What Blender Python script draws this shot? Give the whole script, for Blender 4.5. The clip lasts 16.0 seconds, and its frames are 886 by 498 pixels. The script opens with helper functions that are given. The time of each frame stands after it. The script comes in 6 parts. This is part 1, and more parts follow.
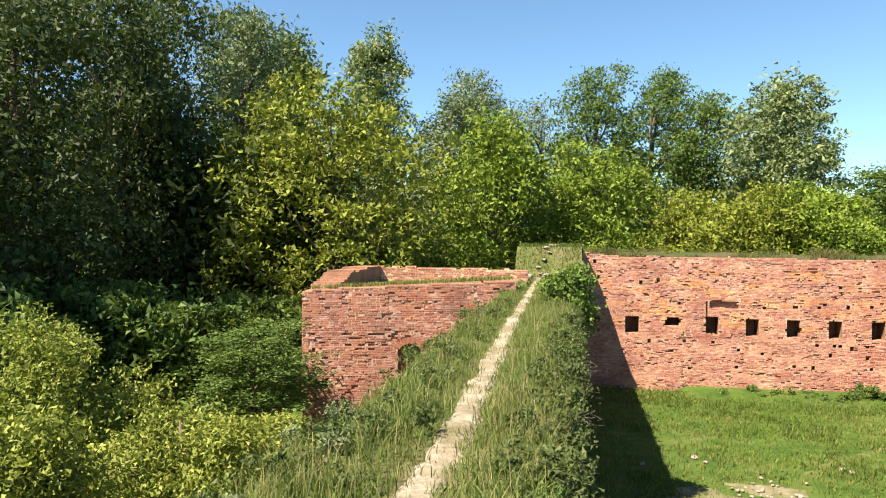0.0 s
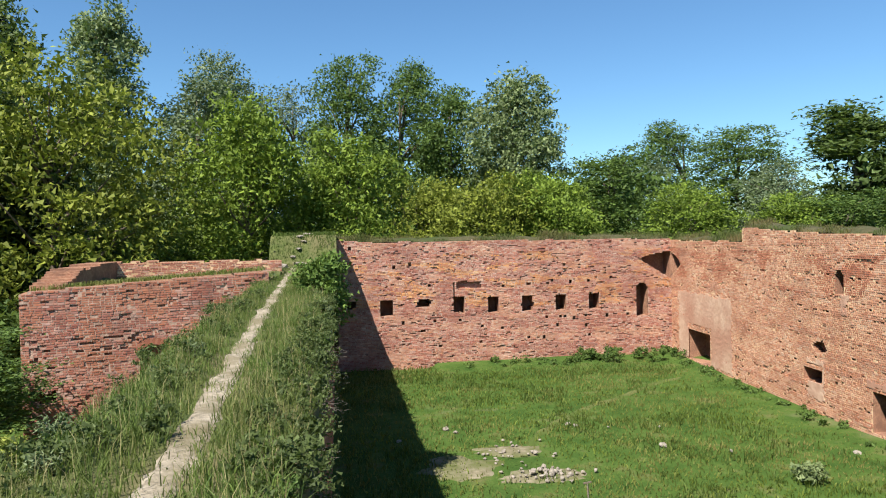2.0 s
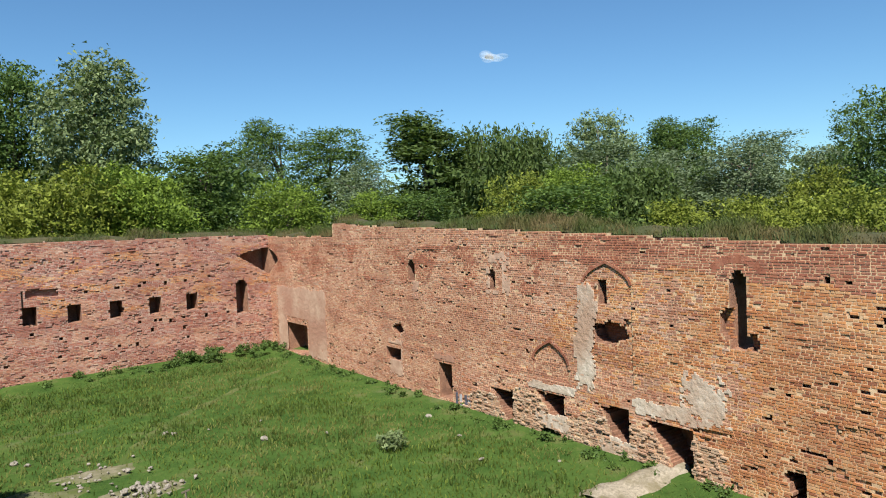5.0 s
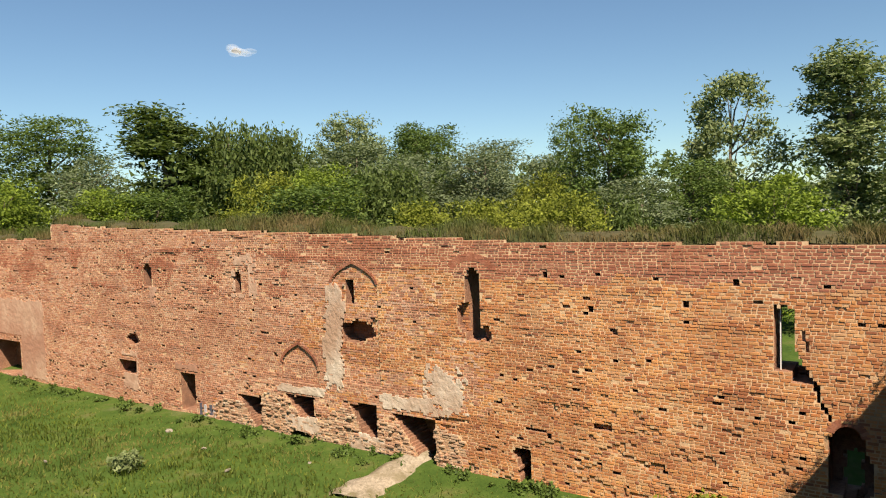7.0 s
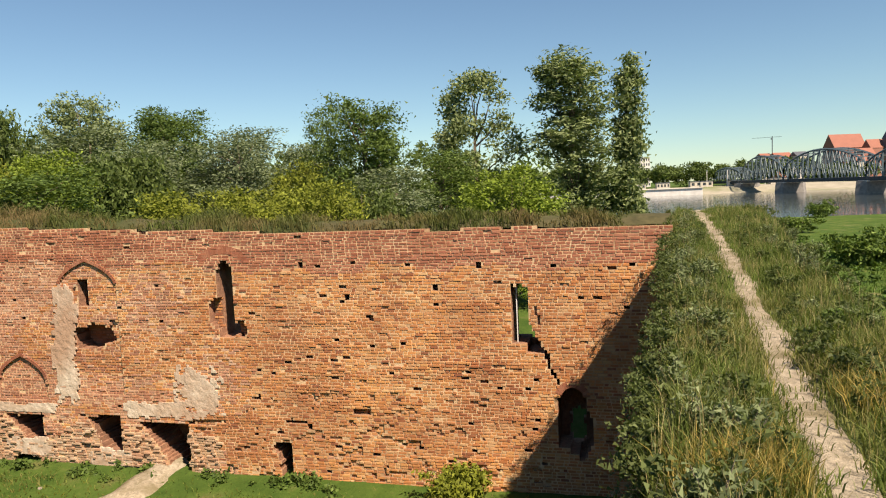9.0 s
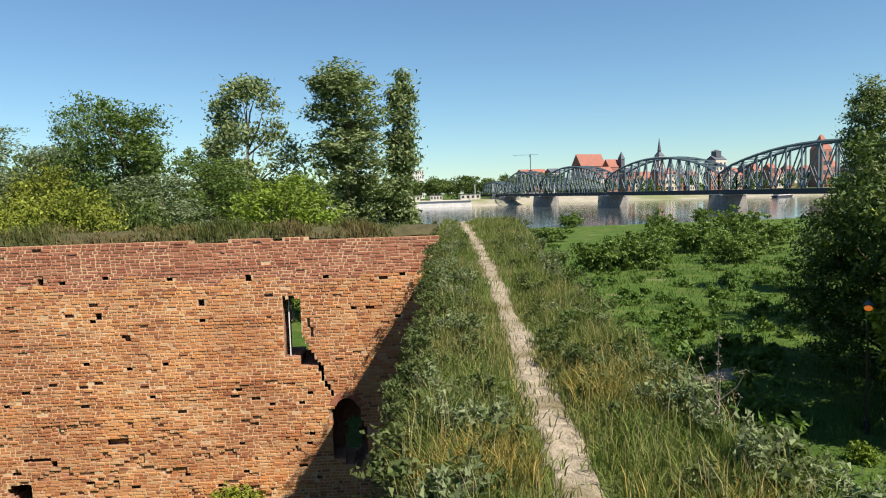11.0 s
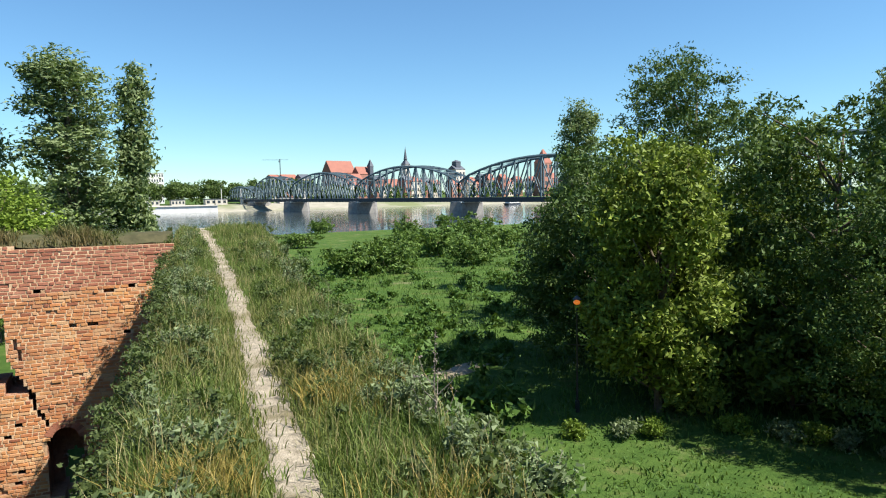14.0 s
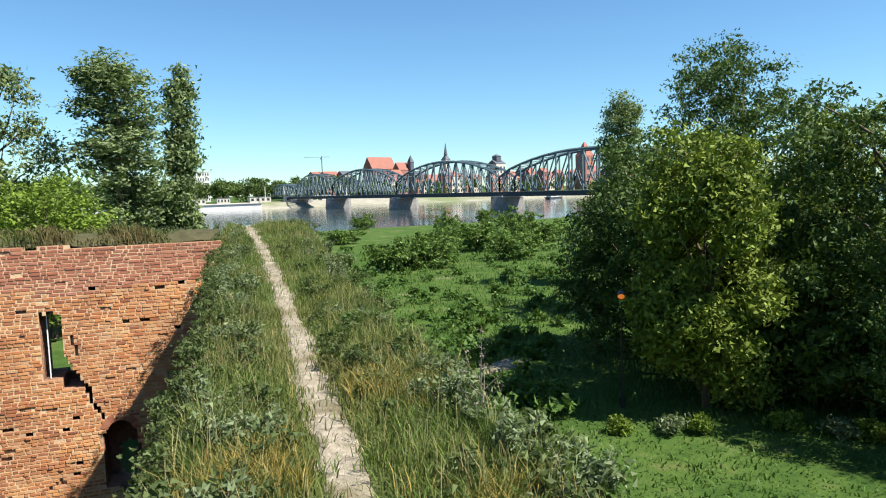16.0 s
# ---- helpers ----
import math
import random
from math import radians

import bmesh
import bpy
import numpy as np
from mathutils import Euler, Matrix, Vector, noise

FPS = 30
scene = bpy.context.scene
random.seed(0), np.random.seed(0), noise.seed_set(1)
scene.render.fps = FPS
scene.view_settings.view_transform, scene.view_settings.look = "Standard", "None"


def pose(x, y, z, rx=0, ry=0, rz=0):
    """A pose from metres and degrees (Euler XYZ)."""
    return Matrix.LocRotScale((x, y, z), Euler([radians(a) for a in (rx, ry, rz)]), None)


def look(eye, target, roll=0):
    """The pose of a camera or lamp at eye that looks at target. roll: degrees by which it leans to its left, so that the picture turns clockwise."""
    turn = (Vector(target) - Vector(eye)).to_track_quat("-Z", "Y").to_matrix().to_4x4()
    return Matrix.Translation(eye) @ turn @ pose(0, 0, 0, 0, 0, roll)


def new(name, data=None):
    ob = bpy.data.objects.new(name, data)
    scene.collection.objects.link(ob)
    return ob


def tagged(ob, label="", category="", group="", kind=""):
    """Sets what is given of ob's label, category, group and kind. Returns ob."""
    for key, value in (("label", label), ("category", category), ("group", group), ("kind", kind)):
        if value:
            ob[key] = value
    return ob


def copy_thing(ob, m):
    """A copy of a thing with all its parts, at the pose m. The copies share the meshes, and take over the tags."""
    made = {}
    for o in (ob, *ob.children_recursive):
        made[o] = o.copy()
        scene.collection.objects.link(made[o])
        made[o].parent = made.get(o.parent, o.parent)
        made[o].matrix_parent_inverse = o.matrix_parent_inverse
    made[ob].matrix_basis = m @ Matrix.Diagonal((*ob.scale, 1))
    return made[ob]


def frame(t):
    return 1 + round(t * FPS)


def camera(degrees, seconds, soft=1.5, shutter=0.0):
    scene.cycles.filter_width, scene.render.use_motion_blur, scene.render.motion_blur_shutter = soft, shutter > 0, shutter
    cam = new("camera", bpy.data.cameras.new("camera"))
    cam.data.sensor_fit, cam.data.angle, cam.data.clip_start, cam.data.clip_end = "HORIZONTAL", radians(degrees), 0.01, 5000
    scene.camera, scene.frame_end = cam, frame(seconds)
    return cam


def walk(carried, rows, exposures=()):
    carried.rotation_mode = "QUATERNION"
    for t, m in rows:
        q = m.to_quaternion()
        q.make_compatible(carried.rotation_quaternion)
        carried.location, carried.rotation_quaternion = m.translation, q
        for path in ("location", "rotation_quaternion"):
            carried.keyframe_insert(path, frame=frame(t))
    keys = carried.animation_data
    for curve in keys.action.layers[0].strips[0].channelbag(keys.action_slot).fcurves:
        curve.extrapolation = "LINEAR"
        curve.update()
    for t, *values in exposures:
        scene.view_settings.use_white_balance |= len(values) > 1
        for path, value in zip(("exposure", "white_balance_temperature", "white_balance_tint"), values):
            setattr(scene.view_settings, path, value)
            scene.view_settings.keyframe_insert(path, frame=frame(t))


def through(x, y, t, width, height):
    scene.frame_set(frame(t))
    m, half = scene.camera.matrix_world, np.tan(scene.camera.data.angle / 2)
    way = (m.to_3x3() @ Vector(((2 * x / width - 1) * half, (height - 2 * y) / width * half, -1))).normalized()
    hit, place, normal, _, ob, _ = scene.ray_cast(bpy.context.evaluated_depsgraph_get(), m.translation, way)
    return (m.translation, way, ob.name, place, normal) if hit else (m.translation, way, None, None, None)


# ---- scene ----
cam = camera(64.6, 16.0, soft=1.1)
EYE = 10.0
# seconds, yaw to the left of +y, pitch, roll in degrees; the film maker turns on the spot, the camera at arm's length
ROWS = [
    (0, 11.12, -0.02, 0.35),
    (0.5, 5.24, -0.06, 0.32),
    (1, -0.41, -0.36, -0.44),
    (1.5, -4.74, -0.66, -0.93),
    (2, -8.48, -1.15, -1.35),
    (2.5, -12.44, -1.60, -0.82),
    (3, -17.49, -1.58, -1.90),
    (3.5, -24.12, -1.44, -1.56),
    (4, -29.96, -1.81, -1.85),
    (4.5, -35.22, -2.17, -2.26),
    (5, -40.10, -2.42, -2.25),
    (7.5, -64.64, -3.58, -2.18),
    (8, -69.02, -4.22, -2.29),
    (8.5, -74.18, -4.66, -2.10),
    (9, -79.41, -4.77, -2.53),
    (9.5, -84.38, -4.74, -2.51),
    (10, -89.55, -4.76, -2.36),
    (12.5, -106.93, -4.56, -0.94),
    (13, -110.75, -4.83, -0.83),
    (13.5, -114.21, -4.82, -0.94),
    (14, -117.56, -4.60, -1.11),
    (14.5, -119.93, -4.53, -0.87),
    (15, -120.07, -4.80, -1.51),
    (15.5, -118.20, -5.05, -1.76),
    (16, -114.19, -4.92, -1.91),
]
ARM, PIVOT = 0.65, (-0.648, 0.057)
walk(cam, [(t, pose(PIVOT[0] - ARM * math.sin(radians(yaw)), PIVOT[1] + ARM * math.cos(radians(yaw)), EYE, 90 + pitch, 0, yaw) @ pose(0, 0, 0, 0, 0, roll))
           for t, yaw, pitch, roll in ROWS],
     exposures=[(0.0, 1.6, 7500, 14), (1.5, 1.15, 6650, 12), (3.5, 0.9, 6150, 10), (5.0, 0.74, 6250, 10), (7.5, 0.83, 8000, 18), (9.0, 0.83, 8050, 18), (10.2, 0.83, 7450, 16), (12.5, 0.9, 6400, 11), (14.5, 1.1, 6350, 10), (16.0, 1.1, 6350, 10)])

# ---- light ----
SUN = Vector((-0.53, -0.57, 1.0)).normalized()
world = bpy.data.worlds.new("sky")
scene.world = world
world.use_nodes = True
wn = world.node_tree
sky = wn.nodes.new("ShaderNodeTexSky")
sky.sky_type, sky.sun_disc = "NISHITA", False
sky.sun_elevation = math.asin(SUN.z)
sky.sun_rotation = math.atan2(SUN.x, SUN.y)
sky.air_density, sky.dust_density, sky.ozone_density = 1.0, 0.0, 3.0
wn.nodes["Background"].inputs["Strength"].default_value = 0.066
tint = wn.nodes.new("ShaderNodeMix")
tint.data_type, tint.blend_type = "RGBA", "MULTIPLY"
tint.inputs[0].default_value, tint.inputs[7].default_value = 1.0, (0.74, 1.01, 1.13, 1)
wn.links.new(sky.outputs[0], tint.inputs[6])
wn.links.new(tint.outputs[2], wn.nodes["Background"].inputs["Color"])
sun = new("sun", bpy.data.lights.new("sun", "SUN"))
sun.data.energy, sun.data.angle, sun.data.color = 5.0, radians(0.5), (1.0, 0.95, 0.86)
sun.matrix_world = look(SUN * 60, (0, 0, 0))

# ---- materials ----
class Mat:
    """A node material with a few short ways to add nodes."""

    def __init__(self, name, rough=0.85, spec=0.3):
        self.m = bpy.data.materials.new(name)
        self.m.use_nodes = True
        self.n, self.l = self.m.node_tree.nodes, self.m.node_tree.links
        self.b = self.n["Principled BSDF"]
        self.b.inputs["Roughness"].default_value = rough
        self.b.inputs["Specular IOR Level"].default_value = spec

    def add(self, kind, **sets):
        node = self.n.new(kind)
        for k, v in sets.items():
            node.inputs[k].default_value = v
        return node

    def coords(self):
        return self.add("ShaderNodeTexCoord").outputs["Object"]

    def place(self):
        return self.add("ShaderNodeNewGeometry").outputs["Position"]

    def noise(self, scale, detail=4.0, rough=0.6, vec=None):
        t = self.add("ShaderNodeTexNoise", Scale=scale, Detail=detail, Roughness=rough)
        self.l.new(vec or self.place(), t.inputs["Vector"])
        return t.outputs["Fac"]

    def ramp(self, fac, *stops):
        r = self.n.new("ShaderNodeValToRGB")
        e = r.color_ramp.elements
        while len(e) < len(stops):
            e.new(0.5)
        for el, (p, c) in zip(e, stops):
            el.position, el.color = p, (*c, 1) if len(c) == 3 else c
        self.l.new(fac, r.inputs[0])
        return r.outputs[0]

    def mix(self, fac, a, b, kind="MIX"):
        x = self.n.new("ShaderNodeMix")
        x.data_type, x.blend_type = "RGBA", kind
        for sock, v in ((x.inputs[0], fac), (x.inputs[6], a), (x.inputs[7], b)):
            if hasattr(v, "links"):
                self.l.new(v, sock)
            else:
                sock.default_value = v if isinstance(v, float) else (*v, 1)
        return x.outputs[2]

    def island(self):
        return self.add("ShaderNodeNewGeometry").outputs["Random Per Island"]

    def base(self, colour):
        if hasattr(colour, "links"):
            self.l.new(colour, self.b.inputs["Base Color"])
        else:
            self.b.inputs["Base Color"].default_value = (*colour, 1)
        return self

    def bump(self, fac, strength=0.4, dist=0.02):
        b = self.add("ShaderNodeBump", Strength=strength, Distance=dist)
        self.l.new(fac, b.inputs["Height"])
        self.l.new(b.outputs[0], self.b.inputs["Normal"])
        return self


def brick_material(name, tones, stain=0.5, single=False):
    """Old fired brick: a tone a brick, large patches of bleaching and soot, fine grain."""
    m = Mat(name, 0.9, 0.15)
    rnd = m.add("ShaderNodeObjectInfo").outputs["Random"] if single else m.island()
    c = m.ramp(rnd, *[(i / (len(tones) - 1), t) for i, t in enumerate(tones)])
    big = m.noise(0.35, 5, 0.65)
    c = m.mix(m.ramp(big, (0.38, (0, 0, 0)), (0.62, (1, 1, 1))), c, m.mix(0.6, c, tones[0], "MIX"), "MIX")
    soot = m.ramp(m.noise(0.9, 6, 0.7), (0.52, (0, 0, 0)), (0.74, (stain, stain, stain)))
    c = m.mix(soot, c, (0.13, 0.085, 0.07))
    pale = m.ramp(m.noise(1.7, 5, 0.7), (0.6, (0, 0, 0)), (0.78, (0.35, 0.35, 0.35)))
    c = m.mix(pale, c, (0.55, 0.37, 0.23))
    fine = m.noise(38, 3, 0.7)
    c = m.mix(0.35, c, m.ramp(fine, (0.3, (0.35, 0.35, 0.35)), (0.7, (1, 1, 1))), "MULTIPLY")
    return m.base(c).bump(fine, 0.5, 0.012).m


def speckle(name, a, b, scale, rough=0.95, c=None, bump=0.5, dist=0.03):
    m = Mat(name, rough, 0.15)
    col = m.ramp(m.noise(scale, 6, 0.7), (0.35, a), (0.65, b))
    if c:
        col = m.mix(m.ramp(m.noise(scale * 0.13, 5, 0.6), (0.45, (0, 0, 0)), (0.62, (1, 1, 1))), col, c)
    return m.base(col).bump(m.noise(scale * 3, 4, 0.7), bump, dist).m


def leaf_material(name, dark, light, through=0.2, patch=0.25, dry=None):
    """Leaves or blades: a tone each, patches over the crown, some light through."""
    m = Mat(name, 0.62, 0.2)
    c = m.ramp(m.island(), (0.0, dark), (0.75, light), (1.0, [min(1, v * 1.35) for v in light]))
    if dry:
        c = m.mix(m.ramp(m.noise(patch, 4, 0.65), (0.44, (0, 0, 0)), (0.64, (0.85, 0.85, 0.85))), c, dry)
    else:
        c = m.mix(m.ramp(m.noise(patch, 3), (0.45, (0, 0, 0)), (0.7, (0.4, 0.4, 0.4))), c, dark)
    m.base(c)
    t = m.add("ShaderNodeBsdfTranslucent")
    m.l.new(m.mix(0.5, c, (0.22, 0.34, 0.03), "MIX"), t.inputs["Color"])
    x = m.add("ShaderNodeMixShader", Fac=through)
    m.l.new(m.b.outputs[0], x.inputs[1])
    m.l.new(t.outputs[0], x.inputs[2])
    m.l.new(x.outputs[0], m.n["Material Output"].inputs["Surface"])
    return m.m


def paint(name, colour, rough=0.5, metal=0.0, grime=0.3, scale=3.0):
    m = Mat(name, rough, 0.4)
    m.b.inputs["Metallic"].default_value = metal
    c = m.mix(m.ramp(m.noise(scale, 5, 0.7), (0.4, (0, 0, 0)), (0.7, (grime,) * 3)), colour, [v * 0.45 for v in colour])
    return m.base(c).bump(m.noise(scale * 8), 0.15, 0.01).m


BRICK_OLD = brick_material("old_orange_brick", [(0.324, 0.12, 0.066), (0.696, 0.296, 0.11), (0.75, 0.391, 0.154), (0.552, 0.208, 0.081), (0.75, 0.479, 0.249), (0.672, 0.271, 0.102)], 0.3)
BRICK_ONE = brick_material("old_orange_brick_single", [(0.324, 0.12, 0.066), (0.696, 0.296, 0.11), (0.75, 0.391, 0.154), (0.552, 0.208, 0.081), (0.75, 0.479, 0.249), (0.672, 0.271, 0.102)], 0.3, True)
BRICK_RED = brick_material("dark_red_brick", [(0.345, 0.127, 0.075), (0.46, 0.178, 0.103), (0.529, 0.241, 0.149), (0.391, 0.138, 0.086)], 0.6)
BRICK_PINK = brick_material("weathered_pink_brick", [(0.269, 0.095, 0.069), (0.482, 0.179, 0.118), (0.549, 0.263, 0.185), (0.37, 0.129, 0.09), (0.616, 0.403, 0.325), (0.515, 0.179, 0.095)], 0.6)
BRICK_ROSE = brick_material("pale_rose_brick", [(0.38, 0.165, 0.10), (0.58, 0.285, 0.18), (0.63, 0.36, 0.245), (0.47, 0.205, 0.125), (0.68, 0.47, 0.34), (0.60, 0.26, 0.135)], 0.35)
MORTAR = speckle("lime_mortar", (0.60, 0.40, 0.23), (0.72, 0.53, 0.33), 5, 0.95, (0.46, 0.28, 0.16))
MORTAR_PINK = speckle("weathered_pink_mortar", (0.38, 0.25, 0.18), (0.50, 0.35, 0.27), 5, 0.95, (0.29, 0.165, 0.12))
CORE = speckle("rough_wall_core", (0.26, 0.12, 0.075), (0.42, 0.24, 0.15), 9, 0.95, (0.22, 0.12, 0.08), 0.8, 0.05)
BRICK_PALE = brick_material("pale_crumbling_brick", [(0.515, 0.336, 0.213), (0.605, 0.437, 0.302), (0.448, 0.235, 0.146), (0.65, 0.515, 0.37)], 0.3)
PLASTER = speckle("flaking_lime_plaster", (0.50, 0.40, 0.30), (0.66, 0.57, 0.46), 2.6, 0.95, (0.44, 0.29, 0.20), 0.8)
STONE = speckle("pale_rubble_stone", (0.19, 0.165, 0.13), (0.33, 0.29, 0.24), 6)
EARTH = speckle("earth_under_grass", (0.055, 0.075, 0.022), (0.10, 0.12, 0.035), 1.6, 1.0, (0.14, 0.12, 0.06))
SAND = speckle("trodden_sandy_soil", (0.22, 0.185, 0.13), (0.42, 0.36, 0.27), 9, 1.0, (0.19, 0.16, 0.095), 0.9, 0.035)
BARK = speckle("bark", (0.09, 0.07, 0.05), (0.17, 0.14, 0.10), 6)
TWIG = speckle("dry_twig", (0.15, 0.125, 0.10), (0.25, 0.215, 0.17), 20)

# ---- shared builders ----
COURSE, CELL = 0.10, 0.15
NEAR = []


def link_mesh(name, verts, faces, mats, parent=None, index=None, smooth=False):
    me = bpy.data.meshes.new(name)
    me.from_pydata(verts if isinstance(verts, list) else verts.tolist(), [], faces if isinstance(faces, list) else faces.tolist())
    for m in mats if isinstance(mats, (list, tuple)) else (mats,):
        me.materials.append(m)
    if index is not None:
        me.polygons.foreach_set("material_index", np.asarray(index, dtype=np.int32))
    if smooth:
        me.polygons.foreach_set("use_smooth", np.ones(len(me.polygons), dtype=bool))
    me.update()
    ob = new(name, me)
    if parent:
        ob.parent = parent
    return ob


def part(name, bm, material, parent, label=""):
    me = bpy.data.meshes.new(name)
    bm.to_mesh(me)
    bm.free()
    me.materials.append(material)
    ob = new(name, me)
    ob.parent = parent
    return tagged(ob, label)


def thing(name, label, category, group="", at=None):
    ob = tagged(new(name), label, category, group)
    if at is not None:
        ob.matrix_world = at
    return ob


def box(bm, x0, x1, y0, y1, z0, z1, m=None):
    r = bmesh.ops.create_cube(bm, size=1.0)
    mat = Matrix.Translation(((x0 + x1) / 2, (y0 + y1) / 2, (z0 + z1) / 2)) @ Matrix.Diagonal((x1 - x0, y1 - y0, z1 - z0, 1))
    bmesh.ops.transform(bm, matrix=(m or Matrix()) @ mat, verts=r["verts"])
    return r["verts"]


def beam(bm, a, b, w, h=None):
    a, b = Vector(a), Vector(b)
    d = b - a
    m = Matrix.Translation((a + b) / 2) @ d.to_track_quat("Z", "Y").to_matrix().to_4x4()
    return box(bm, -w / 2, w / 2, -(h or w) / 2, (h or w) / 2, -d.length / 2, d.length / 2, m)


def tube(points, radii, sides=6):
    """Verts and faces of a tapered tube along points."""
    v, f = [], []
    for i, p in enumerate(points):
        p = Vector(p)
        d = (Vector(points[min(i + 1, len(points) - 1)]) - Vector(points[max(i - 1, 0)])).normalized()
        q = d.to_track_quat("Z", "Y")
        for k in range(sides):
            a = 2 * math.pi * k / sides
            v.append(tuple(p + q @ Vector((math.cos(a), math.sin(a), 0)) * radii[i]))
    for i in range(len(points) - 1):
        for k in range(sides):
            f.append((i * sides + k, i * sides + (k + 1) % sides, (i + 1) * sides + (k + 1) % sides, (i + 1) * sides + k))
    f.append(tuple(range((len(points) - 1) * sides, len(points) * sides)))
    return v, f


def fbm(x, y, z=0.0):
    return noise.fractal((x, y, z), 0.9, 2.1, 4)


# openings and recesses: each a test on (u, z) and a depth; THROUGH opens the whole wall
THROUGH = 99.0


def squinch(u0, u1, z_low, z_side, z_top, depth):
    """Half of a small vault across a corner: it narrows downwards towards u1."""
    return lambda u, z: depth if min(u0, u1) < u < max(u0, u1) and z_side + (z_low - z_side) * abs((u - u0) / (u1 - u0)) < z < z_side + (z_top - z_side) * math.sin(math.pi / 2 * abs((u - u0) / (u1 - u0))) ** 0.7 else 0


def rect(u0, u1, z0, z1, depth, wob=0.0):
    return lambda u, z: depth if u0 + wob * fbm(z * 2, u0) < u < u1 + wob * fbm(z * 2, u1 + 9) and z0 + wob * fbm(u * 2, z0) < z < z1 + wob * fbm(u * 2, z1 + 5) else 0


def round_arch(u0, u1, z0, z1, depth, rise=0.5):
    c, h = (u0 + u1) / 2, (u1 - u0) / 2
    return lambda u, z: depth if abs(u - c) < h and z0 < z < z1 - rise + rise * math.sqrt(max(0, 1 - ((u - c) / h) ** 2)) else 0


def pointed_arch(u0, u1, z0, z1, depth, rise=0.9):
    c, h = (u0 + u1) / 2, (u1 - u0) / 2
    return lambda u, z: depth if abs(u - c) < h and z0 < z < z1 - rise * (1 - (1 - abs(u - c) / h) ** 0.42) else 0


def blob(u0, u1, z0, z1, depth, rough=0.5):
    cu, cz, ru, rz = (u0 + u1) / 2, (z0 + z1) / 2, (u1 - u0) / 2, (z1 - z0) / 2
    return lambda u, z: depth if ((u - cu) / ru) ** 2 + ((z - cz) / rz) ** 2 + rough * fbm(u * 2.3, z * 2.3, cu) < 1 else 0


def crack(points, width, depth):
    """A narrow split that runs down through points (u, z)."""
    def test(u, z):
        for (ua, za), (ub, zb) in zip(points, points[1:]):
            if zb <= z <= za:
                return depth if abs(u - ua - (ub - ua) * (za - z) / (za - zb)) < width else 0
        return 0
    return test


def wedge(u0, z_high, u1, z_low, depth):
    """A broken corner that widens downwards from u0 to u1."""
    return lambda u, z: depth if z_low + 0.06 * fbm(u * 3, 1) < z < z_high and min(u0, u1) - 9 < u and u0 + (u1 - u0) * (z_high - z) / (z_high - z_low) < u < u0 + 0.1 else 0


def eroded(limit, depth, seed, share=1.0, reach=(-9, 99)):
    """Runs of courses whose faces have weathered back."""
    return lambda u, z: depth if reach[0] < z < reach[1] and fbm(u * 0.9 * share, z * 2.6, seed) + 0.3 * fbm(u * 4.0, z * 5.0, seed + 1) > limit else 0


def within(u0, u1, cut):
    """A cut that only holds along one stretch of the wall."""
    return lambda u, z: cut(u, z) if u0 < u + 0.8 * fbm(z * 1.5, u0) < u1 else 0


def slanted(u0, u1, z0, z1, depth, foot):
    """An opening whose far jamb has crumbled to a slope that meets the sill at foot."""
    return lambda u, z: depth if u0 + 0.05 * fbm(z * 3, u0) < u < u1 - (u1 - foot) * max(0.0, (z1 - z) / (z1 - z0)) ** 0.8 + 0.12 * fbm(z * 3, u1) and z0 < z < z1 + 0.08 * fbm(u * 2, z1) else 0


def pits(share, depth, seed, z0=-0.6):
    """Single bricks that have fallen out or crumbled, thicker in some stretches than in others."""
    def test(u, z):
        row = math.floor((z - z0) / 0.10)
        chance = 0.5 + 0.5 * noise.cell((math.floor(u / 0.27 + 0.5 * (row % 2)) + 0.5, row + 0.5, seed + 0.5))
        if chance > share * 5:
            return 0
        return depth if chance < share * (1 + 3.2 * max(-0.28, fbm(u * 0.25, z * 0.8, seed))) else 0
    return test


